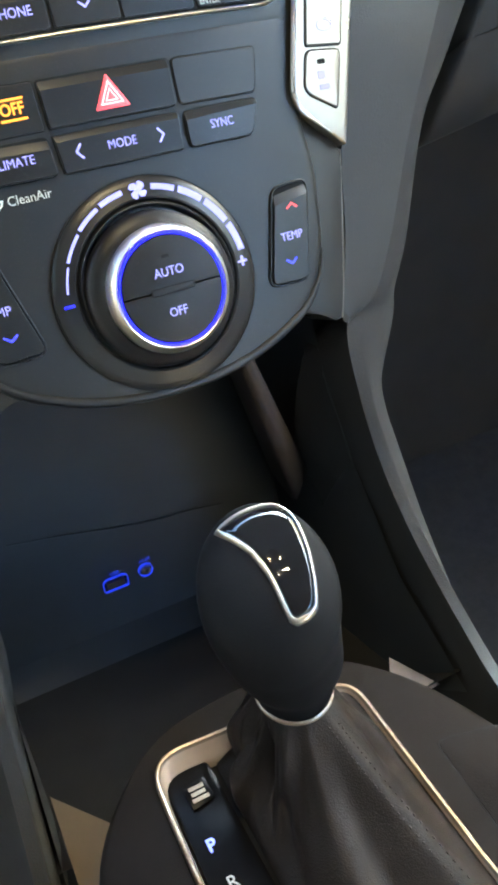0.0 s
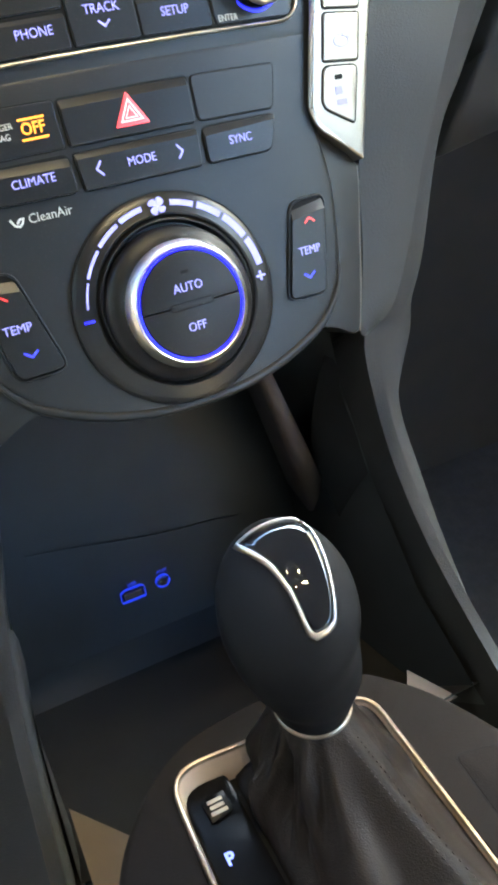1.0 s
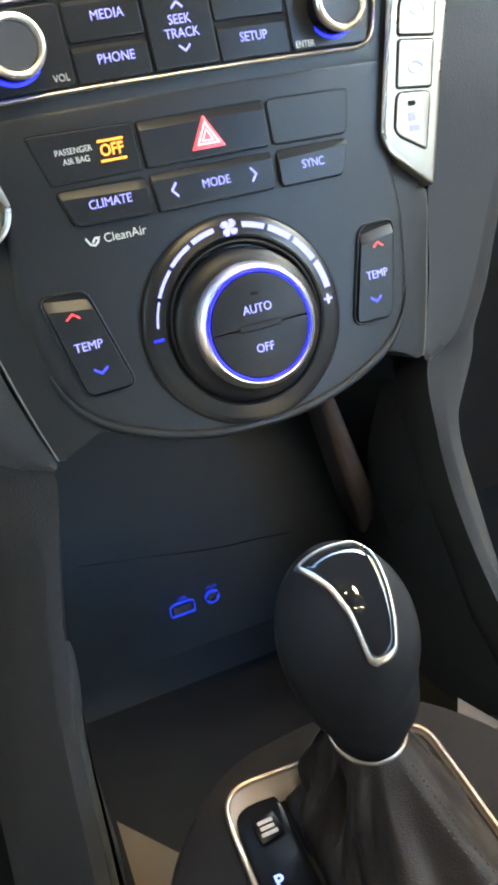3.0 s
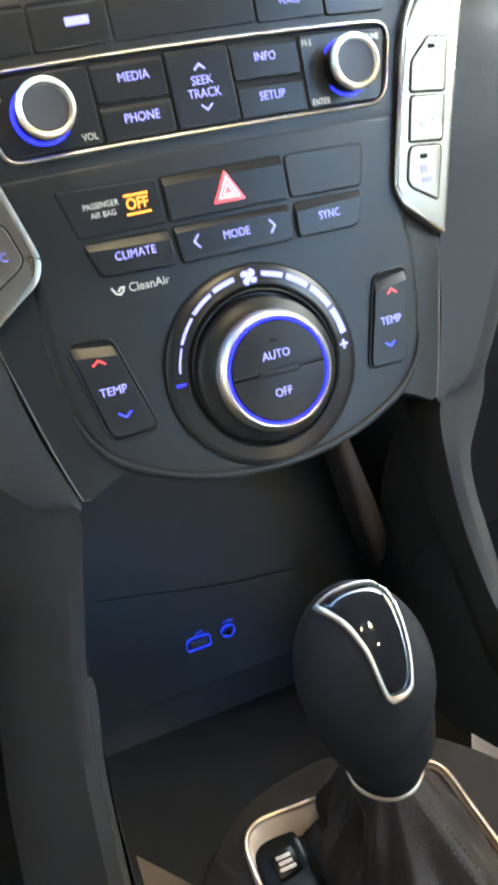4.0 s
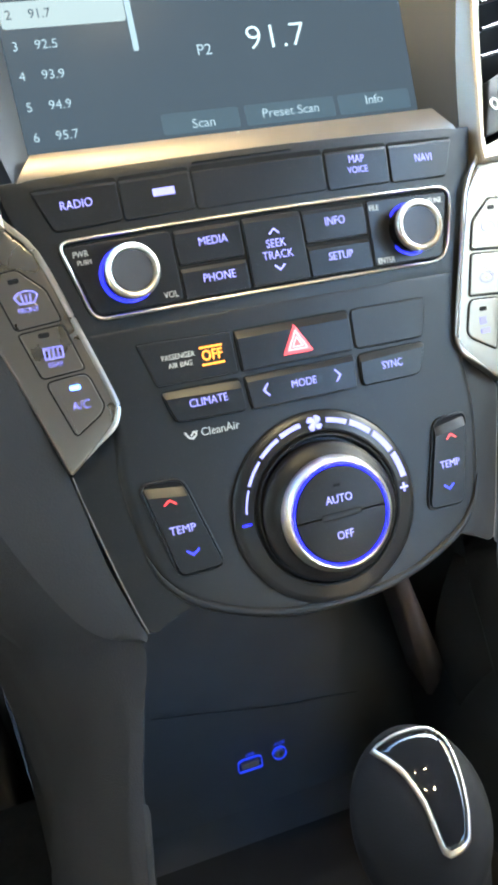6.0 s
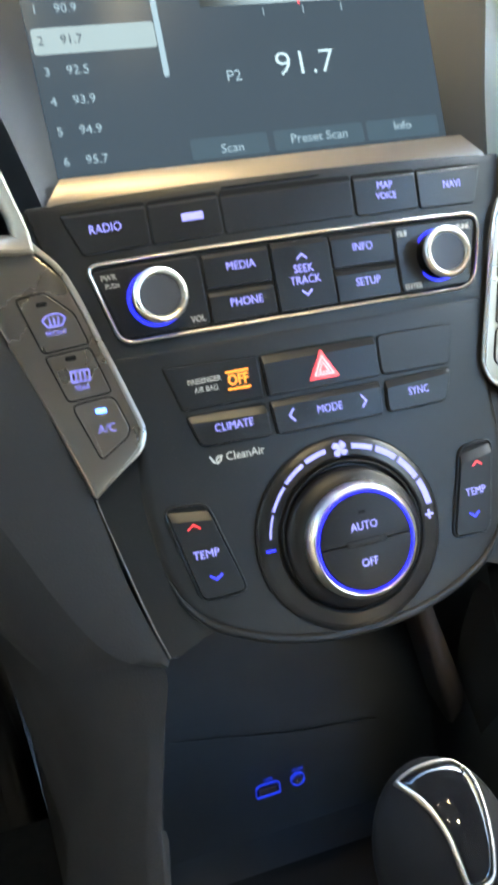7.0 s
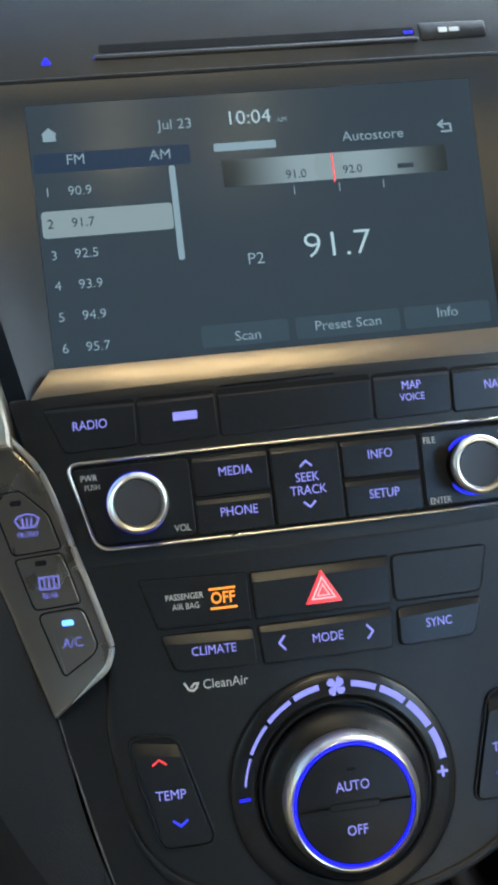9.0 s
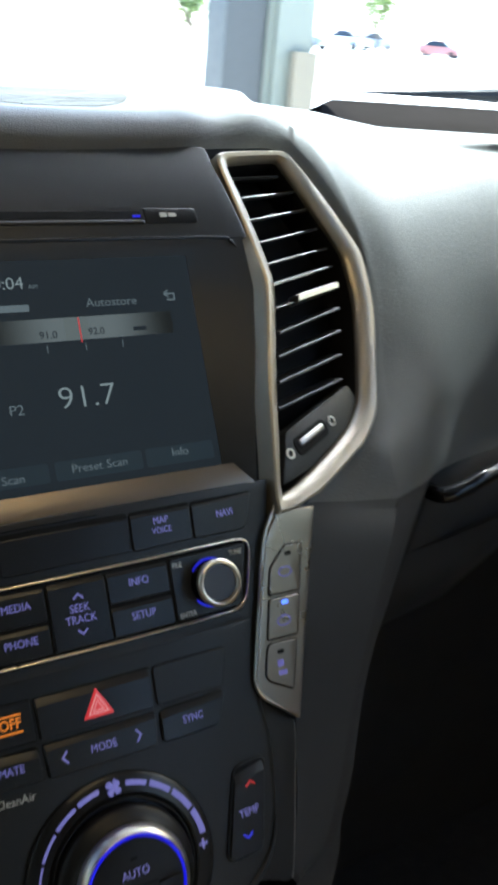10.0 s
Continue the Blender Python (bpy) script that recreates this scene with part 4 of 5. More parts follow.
# one padded sheet a side: from the middle of the top, round the vent's hood and down the stack
PAD = [  # opening edge, ridge, then outwards
    (pw(0, 40, 257.5), pw(0, 43, 275)), (pw(60, 41, 258.5), pw(60, 44, 275.5)), (pw(100, 42, 259.5), pw(102, 43, 276)), (pw(118, 43, 261.5), pw(121, 45, 279)),
    (vp(136.5, 265, 2), pw(143, 50, 282)), (vp(158, 268.5, 2), pw(164.9, 53.43, 288)), (vp(180, 271.5, 2), pw(183.4, 60.51, 290.5)),
    (vp(194.3, 267, 3), pw(196.5, 63.72, 289)), (vp(201.9, 257, 3), pw(207.4, 65.82, 283)), (vp(211.8, 245, 3), pw(217.7, 65.84, 270)), (vp(224.8, 225, 3), pw(229.2, 65.52, 246)), (vp(235.7, 206, 3), pw(239, 63.96, 211)),
    (vp(224.5, 170, 4), pw(240.1, 60.62, 169)), (vp(212.5, 133, 4), pw(228.1, 53.36, 130)), (vp(201.5, 103, 4), pw(217.2, 41.13, 98)), (vp(188.9, 85, 4), pw(203, 29.75, 76)), (vp(139.8, 60, 10), pw(205, 31, 52)),
    (pw(131, 18, 40), pw(190, 22, 34)), (pw(118, 12, 0), pw(168, 20, -3)), (pw(104.6, 14.5, -45), pw(144, 19.5, -47)), (pw(98, 14, -80), pw(125.5, 19, -87)), (pw(92, 13.3, -102), pw(109, 17, -112)), (pw(86.6, 12.5, -119), pw(89, 13.5, -121.5))]
FALL = [(.215, .34, 1.274), (.30, .30, 1.266), (.30, .262, 1.262), (.305, .232, 1.250), (.31, .207, 1.232), (.32, .185, 1.207), (.33, .163, 1.172), (.335, .147, 1.135), (.335, .137, 1.100), (.325, .128, 1.050), tuple(pw(265, 60, 12)), tuple(pw(226, 45, -25)), tuple(pw(188, 45, -54)), tuple(pw(150, 45, -95)), tuple(pw(138, 45, -117)), tuple(pw(134, 45, -131))]
FAR = [(.45, .80, 1.235), (.80, .80, 1.235), (.80, .262, 1.262), (.80, .248, 1.250), (.80, .240, 1.232), (.80, .234, 1.207), (.80, .228, 1.172), (.80, .224, 1.135), (.80, .221, 1.100), (.80, .218, 1.050), (.80, .10, 1.02)]
for s in (1, -1):
    cols = []
    for k, (a, b) in enumerate(PAD):
        if k < 7:
            crest = 1.2725 + 0.0105 * min(1, (a.x / 0.15) ** 2)
            line = [a, a * 0.5 + b * 0.5 + Vector((0, -0.0025, 0)), b, b + Vector((0, 0.004, 0.0022)), b + Vector((0, 0.012, 0.0045)), Vector((b.x, (b.y + 0.25) / 2, b.z * 0.35 + crest * 0.65)), Vector((b.x, 0.25, crest)), Vector((b.x, 0.38, 1.2745)), Vector((b.x, 0.80, 1.235))]
        else:
            c = Vector(FALL[k - 7])
            d = Vector(FAR[k - 7]) if k < 18 else c + Vector((0.03, 0.16, -0.10))
            e = c * 0.7 + d * 0.3 if k < 18 else c + Vector((0.010, 0.035, -0.018))
            cut = 0.0014 * min(1, max(0, (k - 16) / 2))
            bulge = (b - a).normalized() * 0.004 if k < 16 else Vector((0, -0.003, 0.002))
            q = spline([b, b * 0.5 + c * 0.5 + bulge, c], 3)
            u = (c - b).normalized()
            line = [a, a * 0.5 + b * 0.5 + Vector((0, -0.002, 0.0005)), b, b + u * 0.0012 + Vector((0, cut, -cut * 0.4)), b + u * 0.003, q[2], c, e, d]
            if k > 16:      # from here the rail takes over
                line[3:] = [b + Vector((0.001 * j, 0.002 + 0.007 * j, -0.002 - 0.003 * j)) for j in range(6)]
        line = line[:4] + spline(line[4:], 4)
        cols.append([Vector((v.x * s, v.y, v.z)) for v in line])
    bm = bmesh.new()
    runs = [spline([c[i] for c in cols], 8) for i in range(21)]
    for r in runs[3:]:      # eases the corner over the vent
        for _ in range(8):
            r[44:62] = [(r[i - 1] + r[i] * 2 + r[i + 1]) / 4 for i in range(44, 62)]
    loops(bm, [r[:129] for r in runs], closed=False)
    # The same pad carried down, its shade put into a darker material.
    low = bmesh.new()
    loops(low, [r[128:] for r in runs[:7]], closed=False)
    part("stack_flank", low, SHADEPAD, dash, "lower part of the pad beside the stack, darkened for shade", sharp=50)
    part("dash_pad", bm, SOFT, dash, "grained soft pad over and beside the vent", sharp=50)
MATTE = mat("dull matte plastic", (0.016, 0.014, 0.013), 1.0, vary=0.15, scale=40, specular=0.0, bump=0.2, bump_scale=900)
# separate dark sheet laid over the ledge along the foot of the windscreen
bm = bmesh.new()
loops(bm, [[(x + 0.53 * (y - 0.268) * (1 - f), y + 0.012 * (1 - f) ** 3, z - 0.014 * (1 - f) ** 2) for f, x in ((0, 0.286), (0.2, 0.292), (0.45, 0.300), (0.8, 0.322), (1, 0.45), (1, 0.80))] for y, z in ((0.266, 1.2570), (0.268, 1.2615), (0.272, 1.2635), (0.30, 1.2690), (0.335, 1.2757), (0.346, 1.2768), (0.352, 1.2755), (0.40, 1.2600))], closed=False)
part("windscreen_strip", bm, MATTE, dash, "dull brown strip at the windscreen")
# speaker grille on top of the dash
grille = thing("speaker_grille", "slotted speaker grille set in the dashboard top", "speaker grille", (0.055, 0.236, 1.276), ref=WORLD)
gx, gy = 0.055, 0.236
dash_skin = next(c for c in dash.children if c.name == "dash_pad")
bpy.context.view_layer.update()


def skin(x, y):
    """Height of the padded top."""
    hit, p, _, _ = dash_skin.ray_cast(Vector((x, y - 0.2, 1.0)), Vector((0, 0, -1)))
    return p.z + 0.95 if hit else 1.275


chord = lambda i: 0.047 * math.sqrt(max(0.04, 1 - ((i - 8) / 9) ** 2))
# Black sheet over the pad, painted-in shade for the slots.
bm = bmesh.new()
loops(bm, [[(gx + chord(i) * (k / 6 - 1), gy - 0.030 + i * 0.0038, skin(max(0.002, abs(gx + chord(i) * (k / 6 - 1))), gy - 0.030 + i * 0.0038) + 0.00042) for k in range(13)] for i in range(17)], closed=False)
part("backing", bm, SEAM, grille, "black sheet standing for the shade in the slots")
for i in range(17):
    y, w = gy - 0.030 + i * 0.0038, chord(i) + 0.0008
    bm = bmesh.new()
    rings = []
    for k in range(13):
        x = gx + w * (k / 6 - 1)
        z = skin(max(0.002, abs(x)), y)
        rings.append([(x, y + a, z + b) for a, b in ((-0.0015, 0.0002), (0.0015, 0.0002), (0.0011, 0.0007), (-0.0011, 0.0007))])
    loops(bm, rings, cap_first=True, cap_last=True)
    part("grille_bar", bm, SOFT, grille)
# body of the stack behind the face plates, and the dark space round it
bm = bmesh.new()
ring = [(-92, 70), (92, 70), (100, -40), (84, -116), (60, -112), (0, -125), (-60, -112), (-84, -116), (-100, -40)]
loops(bm, [[pw(x, 26, z) for x, z in ring], [pw(x * 0.9, 90, z * 0.85) for x, z in ring]], cap_last=True)
part("stack_body", bm, CUBBY, dash)
for s in (1, -1):
    bm = bmesh.new()
    loops(bm, [[(s * 0.80, 0.10, 1.02), (s * 0.45, 0.11, 1.02), (s * 0.28, 0.12, 0.985), (s * 0.20, 0.11, 0.95), (s * 0.165, 0.10, 0.90)], [(s * 0.80, 0.32, 0.85), (s * 0.45, 0.32, 0.85), (s * 0.28, 0.32, 0.84), (s * 0.20, 0.32, 0.80), (s * 0.165, 0.20, 0.80)], [(s * 0.80, 0.32, 0.36), (s * 0.45, 0.32, 0.36), (s * 0.28, 0.32, 0.36), (s * 0.20, 0.32, 0.36), (s * 0.16, 0.32, 0.36)]], closed=False)
    loops(bm, [[(s * 0.12, -0.005, 0.92), (s * 0.16, 0.32, 0.92)], [(s * 0.125, -0.05, 0.80), (s * 0.16, 0.32, 0.80)], [(s * 0.15, -0.10, 0.36), (s * 0.16, 0.32, 0.36)]], closed=False)
    part("footwell_panel", bm, BOLSTER, dash, "dark footwell lining", sharp=50)

# glove box below the passenger side
glove = thing("glove_box", "closed charcoal glove box with a dark latch handle", "glove box", (0.5, 0.16, 0.95), ref=WORLD)
bm = bmesh.new()
# the lid's edge leans in towards its foot, and the foot rises away from the console
gl = [[(x + lean * (z - 1.021), y + dy, 1.06 + (z - 1.06) * rise) for y, z in ((0.150, 1.055), (0.130, 1.045), (0.122, 1.021), (0.120, 0.99), (0.121, 0.955), (0.125, 0.92), (0.150, 0.90), (0.20, 0.89))] for x, lean, dy, rise in ((0.290, 0.28, 0.03, 1.0), (0.2935, 0.28, 0.004, 1.0), (0.298, 0.28, 0.0, 1.0), (0.35, 0.1, 0.004, 0.93), (0.40, 0, 0.010, 0.72), (0.5, 0, 0.02, 0.6), (0.78, 0, 0.05, 0.5))]
loops(bm, gl, closed=False)
part("lid", bm, SHADEPAD, glove, sharp=60)
path = spline([(0.296, 0.128, 1.034), (0.297, 0.112, 1.036), (0.304, 0.107, 1.038), (0.317, 0.107, 1.041), (0.331, 0.108, 1.045), (0.352, 0.111, 1.048), (0.42, 0.120, 1.060)], 5)
handle = part("handle", tube(path, [0.0065] * len(path), 14, flat=0.9), GLOSS, glove, "gloss black latch handle")

SIDEPAD = mat("dull tan lining", (0.12, 0.092, 0.068), 0.7, vary=0.12, scale=40, bump=0.3, bump_scale=1200)
# ---- bolsters from the stack down to the console ----
console = thing("center_console", "dark charcoal centre console with padded side rails and a storage tray", "console", (0, -0.1, 0.6), ref=WORLD)
RAIL = [(0.0865, -0.0475, 0.9395), (0.0885, -0.0525, 0.925), (0.0935, -0.0585, 0.900), (0.1010, -0.074, 0.862), (0.1070, -0.100, 0.830), (0.1110, -0.140, 0.803), (0.1145, -0.180, 0.783), (0.118, -0.260, 0.765), (0.12, -0.45, 0.76)]
for s in (1, -1):
    ribs = []
    for (a, b), c in zip(PAD[16:], [(.268, .094, 1.062), (0.233, 0.066, 1.044), (0.195, 0.036, 1.014), (0.165, 0.01, 0.996)] + FALL[13:]):      # beside the stack, below the pad's crease
        c = Vector(c)
        ribs.append([b + Vector((-0.002, 0.03, -0.03)), b + Vector((-0.001, 0.012, -0.008)), b + Vector((0, 0.003, -0.0008)), b] + [b + (c - b) * f + Vector((0, -0.003, 0.002)) * (1 - abs(2 * f - 1)) for f in (0.25, 0.5, 0.75)] + [c, c + Vector((0.010, 0.035, -0.018)), c + Vector((0.03, 0.16, -0.10))])
    for c in RAIL[2:]:
        c = Vector(c)
        drop = 0.020 * min(1, max(0, (-0.075 - c.y) / 0.07))      # steeper outer side towards the gear plate
        ribs.append([c + Vector(o) - Vector((0, 0, drop * k)) for o, k in zip(((-0.004, 0.050, -0.060), (-0.002, 0.016, -0.014), (-0.0005, 0.005, -0.003), (0.0008, 0.001, 0.0002), (0.0068, 0.0005, 0.0008), (0.0088, 0.0014, -0.0006), (0.0205, 0.0082, -0.0092), (0.030, 0.020, -0.026), (0.044, 0.06, -0.09), (0.05, 0.09, -0.17)), (0, 0, 0, 0, 0, 0.2, 1, 1, 1, 1))])
    bm = bmesh.new()
    loops(bm, [[(s * p.x, p.y, p.z) for p in spline([r[i] for r in ribs], 6)] for i in range(10)], closed=False)
    part("side_rail", bm, BOLSTER, console, "padded side rail", sharp=60)
# tray lining: back wall, sockets' panel, floor
bm = bmesh.new()
wall = [(0.07, 0.93), (0.066, 0.86), (0.054, 0.82), (0.036, 0.79), (0.022, 0.766), (0.0145, 0.747), (0.009, 0.731), (0.000, 0.717), (-0.02, 0.712), (-0.06, 0.712), (-0.12, 0.735), (-0.150, 0.775)]
loops(bm, [[(x, y, z) for y, z in wall[:9]] for x in (-0.115, -0.06, 0, 0.06, 0.115)], closed=False)
part("tray", bm, CUBBY, console, "black storage tray", sharp=40)
# Floor split off in a darker black than the wall.
bm = bmesh.new()
loops(bm, [[(x, y, z) for y, z in wall[8:]] for x in (-0.115, -0.06, 0, 0.06, 0.115)], closed=False)
part("tray_floor", bm, TRAYFLOOR, console, "tray floor, darker than the wall", sharp=40)
part("tray_lip", tube(spline([(-0.075, 0.0310, 0.7880), (-0.047, 0.0290, 0.7831), (-0.015, 0.0263, 0.7764), (0.013, 0.0244, 0.7717), (0.036, 0.0235, 0.7694), (0.058, 0.0222, 0.7660)], 4), 0.0005, 8), CUBBY, console)
for s in (1, -1):
    bm = bmesh.new()
    loops(bm, [[(s * 0.083, -0.02, 0.945), (s * 0.092, 0.08, 0.93)], [(s * 0.088, -0.035, 0.90), (s * 0.092, 0.08, 0.87)], [(s * 0.098, -0.055, 0.85), (s * 0.095, 0.06, 0.80)], [(s * 0.104, -0.10, 0.80), (s * 0.098, 0.03, 0.71)], [(s * 0.108, -0.16, 0.77), (s * 0.10, -0.10, 0.70)]], closed=False)
    part("tray_wall", bm, CUBBY, console, "black tray side wall", sharp=60)
    if s < 0:
        bm = bmesh.new()
        run = spline(RAIL[3:], 5)
        loops(bm, [[(s * (p.x + a), p.y + b, p.z + c) for p in run] for a, b, c in ((0.0004, 0.0030, -0.0012), (-0.0018, 0.0042, -0.0052), (-0.0032, 0.0080, -0.018), (-0.0036, 0.014, -0.045))], closed=False)
        part("tray_flange", bm, CUBBY, console, "rounded black shoulder inside the rail", sharp=60)
    if s > 0:
        bm = bmesh.new()
        rings = []
        for f in (-0.25, 0, 0.2, 0.4, 0.6, 0.8, 1, 1.2, 1.5):
            c = Vector((0.057 + 0.043 * f, -0.026 + 0.020 * f, 0.893 - 0.106 * f))
            w = 0.0052 + 0.0036 * f
            rings.append([(c.x - w, c.y + 0.004, c.z), (c.x - w * 0.8, c.y, c.z), (c.x, c.y - 0.002, c.z), (c.x + w * 0.8, c.y, c.z), (c.x + w, c.y + 0.004, c.z), (c.x + w, c.y + 0.03, c.z), (c.x - w, c.y + 0.03, c.z)])
        loops(bm, rings, cap_first=True, cap_last=True)
        part("tray_brace", bm, BRACE, console, "warm grey inner brace", sharp=60)
    # pale trim pads either side of the gear plate
    bm = bmesh.new()
    if s > 0:
        loops(bm, [[(0.082, -0.126, 0.775), (0.075, -0.136, 0.777)], [(0.098, -0.150, 0.771), (0.085, -0.152, 0.775)]], closed=False)
    else:
        loops(bm, [[(-0.101, -0.116, 0.777), (-0.070, -0.158, 0.784)], [(-0.110, -0.30, 0.765), (-0.078, -0.34, 0.775)]], closed=False)
    part("side_pad", bm, SIDEPAD, console, "dull tan side lining")

# ---- gear plate, surround and boot ----
Z0 = -0.835
gear = thing("gear_selector", "automatic gear selector with a black leather knob in a silver-rimmed surround", "gear selector", (-0.016, -0.83, -0.2), ref=FLAT)
outl = rounded(mm([(-112, -330), (-104, -230), (-99, -184), (-87, -165), (-70, -150), (-48, -139), (-16, -136), (18, -139), (36, -147), (54, -164), (66, -183), (80, -214), (92, -330)]), 0.010, 3)
ring_o = rounded(mm([(-72, -310), (40, -310), (34, -245), (31, -156.5), (-64.5, -150.5), (-66.5, -205)]), [0.001, 0.001, 0.001, 0.013, 0.016, 0.001], 6)
bm = bmesh.new()
n = 72


def toward(a, b, f):
    return [(p[0] + (q[0] - p[0]) * f, p[1] + (q[1] - p[1]) * f) for p, q in zip(a, b)]


def by_angle(pts, c, n):
    """Points of an outline at even angles about c."""
    p = [Vector(q) - Vector(c) for q in pts]
    out = []
    for k in range(n):
        d = Vector((math.cos(2 * math.pi * k / n), math.sin(2 * math.pi * k / n)))
        best = None
        for a, b in zip(p, p[1:] + p[:1]):
            e = b - a
            den = d.x * e.y - d.y * e.x
            if abs(den) < 1e-12:
                continue
            t = (a.x * e.y - a.y * e.x) / den
            u = (a.x * d.y - a.y * d.x) / den
            if t > 0 and -1e-6 <= u <= 1 + 1e-6 and (best is None or t > best):
                best = t
        out.append(tuple(Vector(c) + d * (best or 0.01)))
    return out


C0 = (-0.016, -0.225)
po, pi_ = by_angle(outl, C0, 96), by_angle(ring_o, C0, 96)
h = lambda q, y: [(x, y, z) for x, z in q]
loops(bm, [h(po, Z0 + 0.070), h(po, Z0 + 0.006), h(toward(po, pi_, 0.04), Z0 + 0.002), h(toward(po, pi_, 0.12), Z0), h(toward(po, pi_, 0.98), Z0), h(pi_, Z0 + 0.003)])
part("plate", bm, PLATE, gear, "warm charcoal top plate", sharp=50)
rin = inset(ring_o, 0.0022)
bm = bmesh.new()
loops(bm, [h(ring_o, Z0 + 0.004), h(ring_o, Z0 - 0.0012), h(inset(ring_o, 0.0006), Z0 - 0.0020), h(inset(ring_o, 0.0016), Z0 - 0.0018), h(rin, Z0 - 0.0004)])
part("rim", bm, RIMSATIN, gear, "satin silver rim")
bm = bmesh.new()
back_ = lambda q, d: [(x, z - d) for x, z in q]
loops(bm, [h(inset(ring_o, 0.0019), Z0 - 0.0010), h(inset(ring_o, 0.0024), Z0 + 0.0004), h(back_(inset(ring_o, 0.0032), 0.0022), Z0 + 0.006), h(back_(inset(ring_o, 0.0040), 0.0040), Z0 + 0.013)])
part("rim_wall", bm, RIMWALL, gear, "beige inner wall of the rim")
part("well", slab(inset(ring_o, 0.0038), Z0 + 0.012, 0.003, 0.0003, 1), SEAM, gear)
# indicator strip
strip_pts = rounded(mm([(-60.5, -157), (-40, -157), (-38, -300), (-66, -300), (-62, -205)]), [0.001, 0.001, 0.001, 0.004, 0.010], 4)
ind = part("indicator_strip", slab(strip_pts, Z0 + 0.008, 0.004, 0.0006, 2), STRIP, gear, "gloss black position strip")
lock = part("lock_cover", slab(rounded(mm([(-55, -165), (-44.5, -163.5), (-44, -174), (-54.5, -175.5)]), 0.0015), Z0 + 0.0066, 0.002, 0.0004, 2), STRIP, ind)
for k, w in ((0, 6.5), (1, 6.0), (2, 7.2)):
    bar(-0.0495, -0.1670 - k * 0.0025, w * 0.001, 0.0016, Z0 + 0.0064, PRINTDIM, lock)
words("P", -0.0540, -0.1905, 0.0050, Z0 + 0.0078, glow("lit white", (0.26, 0.27, 1.0), 0.05), ind, bold=0.0002)
for txt, z in (("R", -0.2065), ("N", -0.2200), ("D", -0.2330)):
    words(txt, -0.0530, z, 0.0050, Z0 + 0.0078, PRINT, ind)
# closed lid beside the rim
part("lid", slab(rounded(mm([(46, -199), (76, -206), (84, -300), (45, -300)]), 0.004), Z0 - 0.0004, 0.003, 0.0004, 2), PLATE, gear, "small closed lid")
part("lid_gap", slab(rounded(mm([(45.4, -198.2), (76.6, -205.4), (84.8, -301), (44.4, -301)]), 0.004), Z0 - 0.0001, 0.002, 0.0001, 1), SEAM, gear)

# boot: a wrinkled leather skirt from the well up to the neck
NECK = (-0.0069, -0.1690)
NZ = -0.8722
base_ring = by_angle(rounded(mm([(-37, -304), (36, -304), (32.5, -245), (28.5, -159.5), (-37, -157)]), 0.006, 3), (NECK[0], NECK[1] - 0.02), 96)
neck = [(NECK[0] + 0.0148 * math.cos(2 * math.pi * k / 96), NECK[1] + 0.0142 * math.sin(2 * math.pi * k / 96)) for k in range(96)]
bm = bmesh.new()
rings = []
for i in range(15):
    f = i / 14
    e = f ** 0.8
    ring_ = []
    for k, (a, b) in enumerate(zip(base_ring, neck)):
        an = 2 * math.pi * k / 96
        fold = (0.0050 - 0.0024 * max(0.0, math.cos(an))) * math.sin(math.pi * f ** 0.8) * (math.sin(4 * an + 1.2 + 3.5 * f) + 0.55 * math.sin(9 * an - 4 * f + 0.5) + 0.3 * math.sin(15 * an + 5 * f) + 0.16 * math.sin(27 * an - 9 * f + 2))
        x, z = a[0] + (b[0] - a[0]) * e, a[1] + (b[1] - a[1]) * e
        d = Vector((math.cos(an), math.sin(an))) * fold
        y = (Z0 + 0.011 - 0.009 * min(1, max(0, (a[0] + 0.005) / 0.03))) * (1 - f) + NZ * f
        sag = 0.010 * math.sin(math.pi * f) * (0.6 + 0.4 * math.sin(3 * an + 1))
        ring_.append((x + d.x, y + sag * 0.6 - abs(fold) * 0.4, z + d.y))
    rings.append(ring_)
loops(bm, rings)
boot = part("boot", bm, LEATHER, gear, "wrinkled dark leather boot", sharp=80)
bm = bmesh.new()
col = 77
for off in (-1, 1):
    line = spline([Vector(rings[i][col]) + Vector((0.0022 * off, -0.0007, 0)) for i in range(13, 2, -1)], 6)
    for p, q in zip(line[::2], line[1::2]):
        tube([p, p + (q - p) * 0.75], 0.00032, 6, bm)
part("stitching", bm, THREAD, boot, "dark stitching")
part("collar", lathe([(0.0152, 0.0012), (0.0157, 0.0003), (0.0155, -0.0007), (0.0148, -0.0012)], NECK[0], NECK[1], 48, y0=NZ, end=False), RIMSATIN, gear, "thin satin collar")

# knob: rounded egg that leans ahead over a slim neck
SECT = [(0.8712, -6.9, -169, 14.6, 13.6), (0.880, -6.6, -167, 17.6, 16.5), (0.889, -7.0, -164, 21.2, 20), (0.897, -8.2, -159, 23.4, 24.5), (0.905, -9.0, -154, 25.0, 28.5), (0.912, -9.2, -151, 25.6, 31), (0.918, -8.2, -149.5, 25.2, 31.2), (0.9228, -6.6, -148.5, 22.5, 28.8), (0.9265, -5.7, -148, 17.5, 24), (0.9292, -5.5, -148, 10.5, 15.5), (0.9302, -5.5, -148, 4, 6)]
bm = bmesh.new()
ks = spline([Vector((zz, cx, cy)) for zz, cx, cy, _, _ in SECT], 8)
kr = spline([Vector((rx, ry, 0)) for _, _, _, rx, ry in SECT], 8)
tilt = lambda hgt, x, z: (0.255 * (z + 0.138) + 0.165 * (x + 0.006)) * min(1, max(0, (hgt - 0.880) / 0.030))
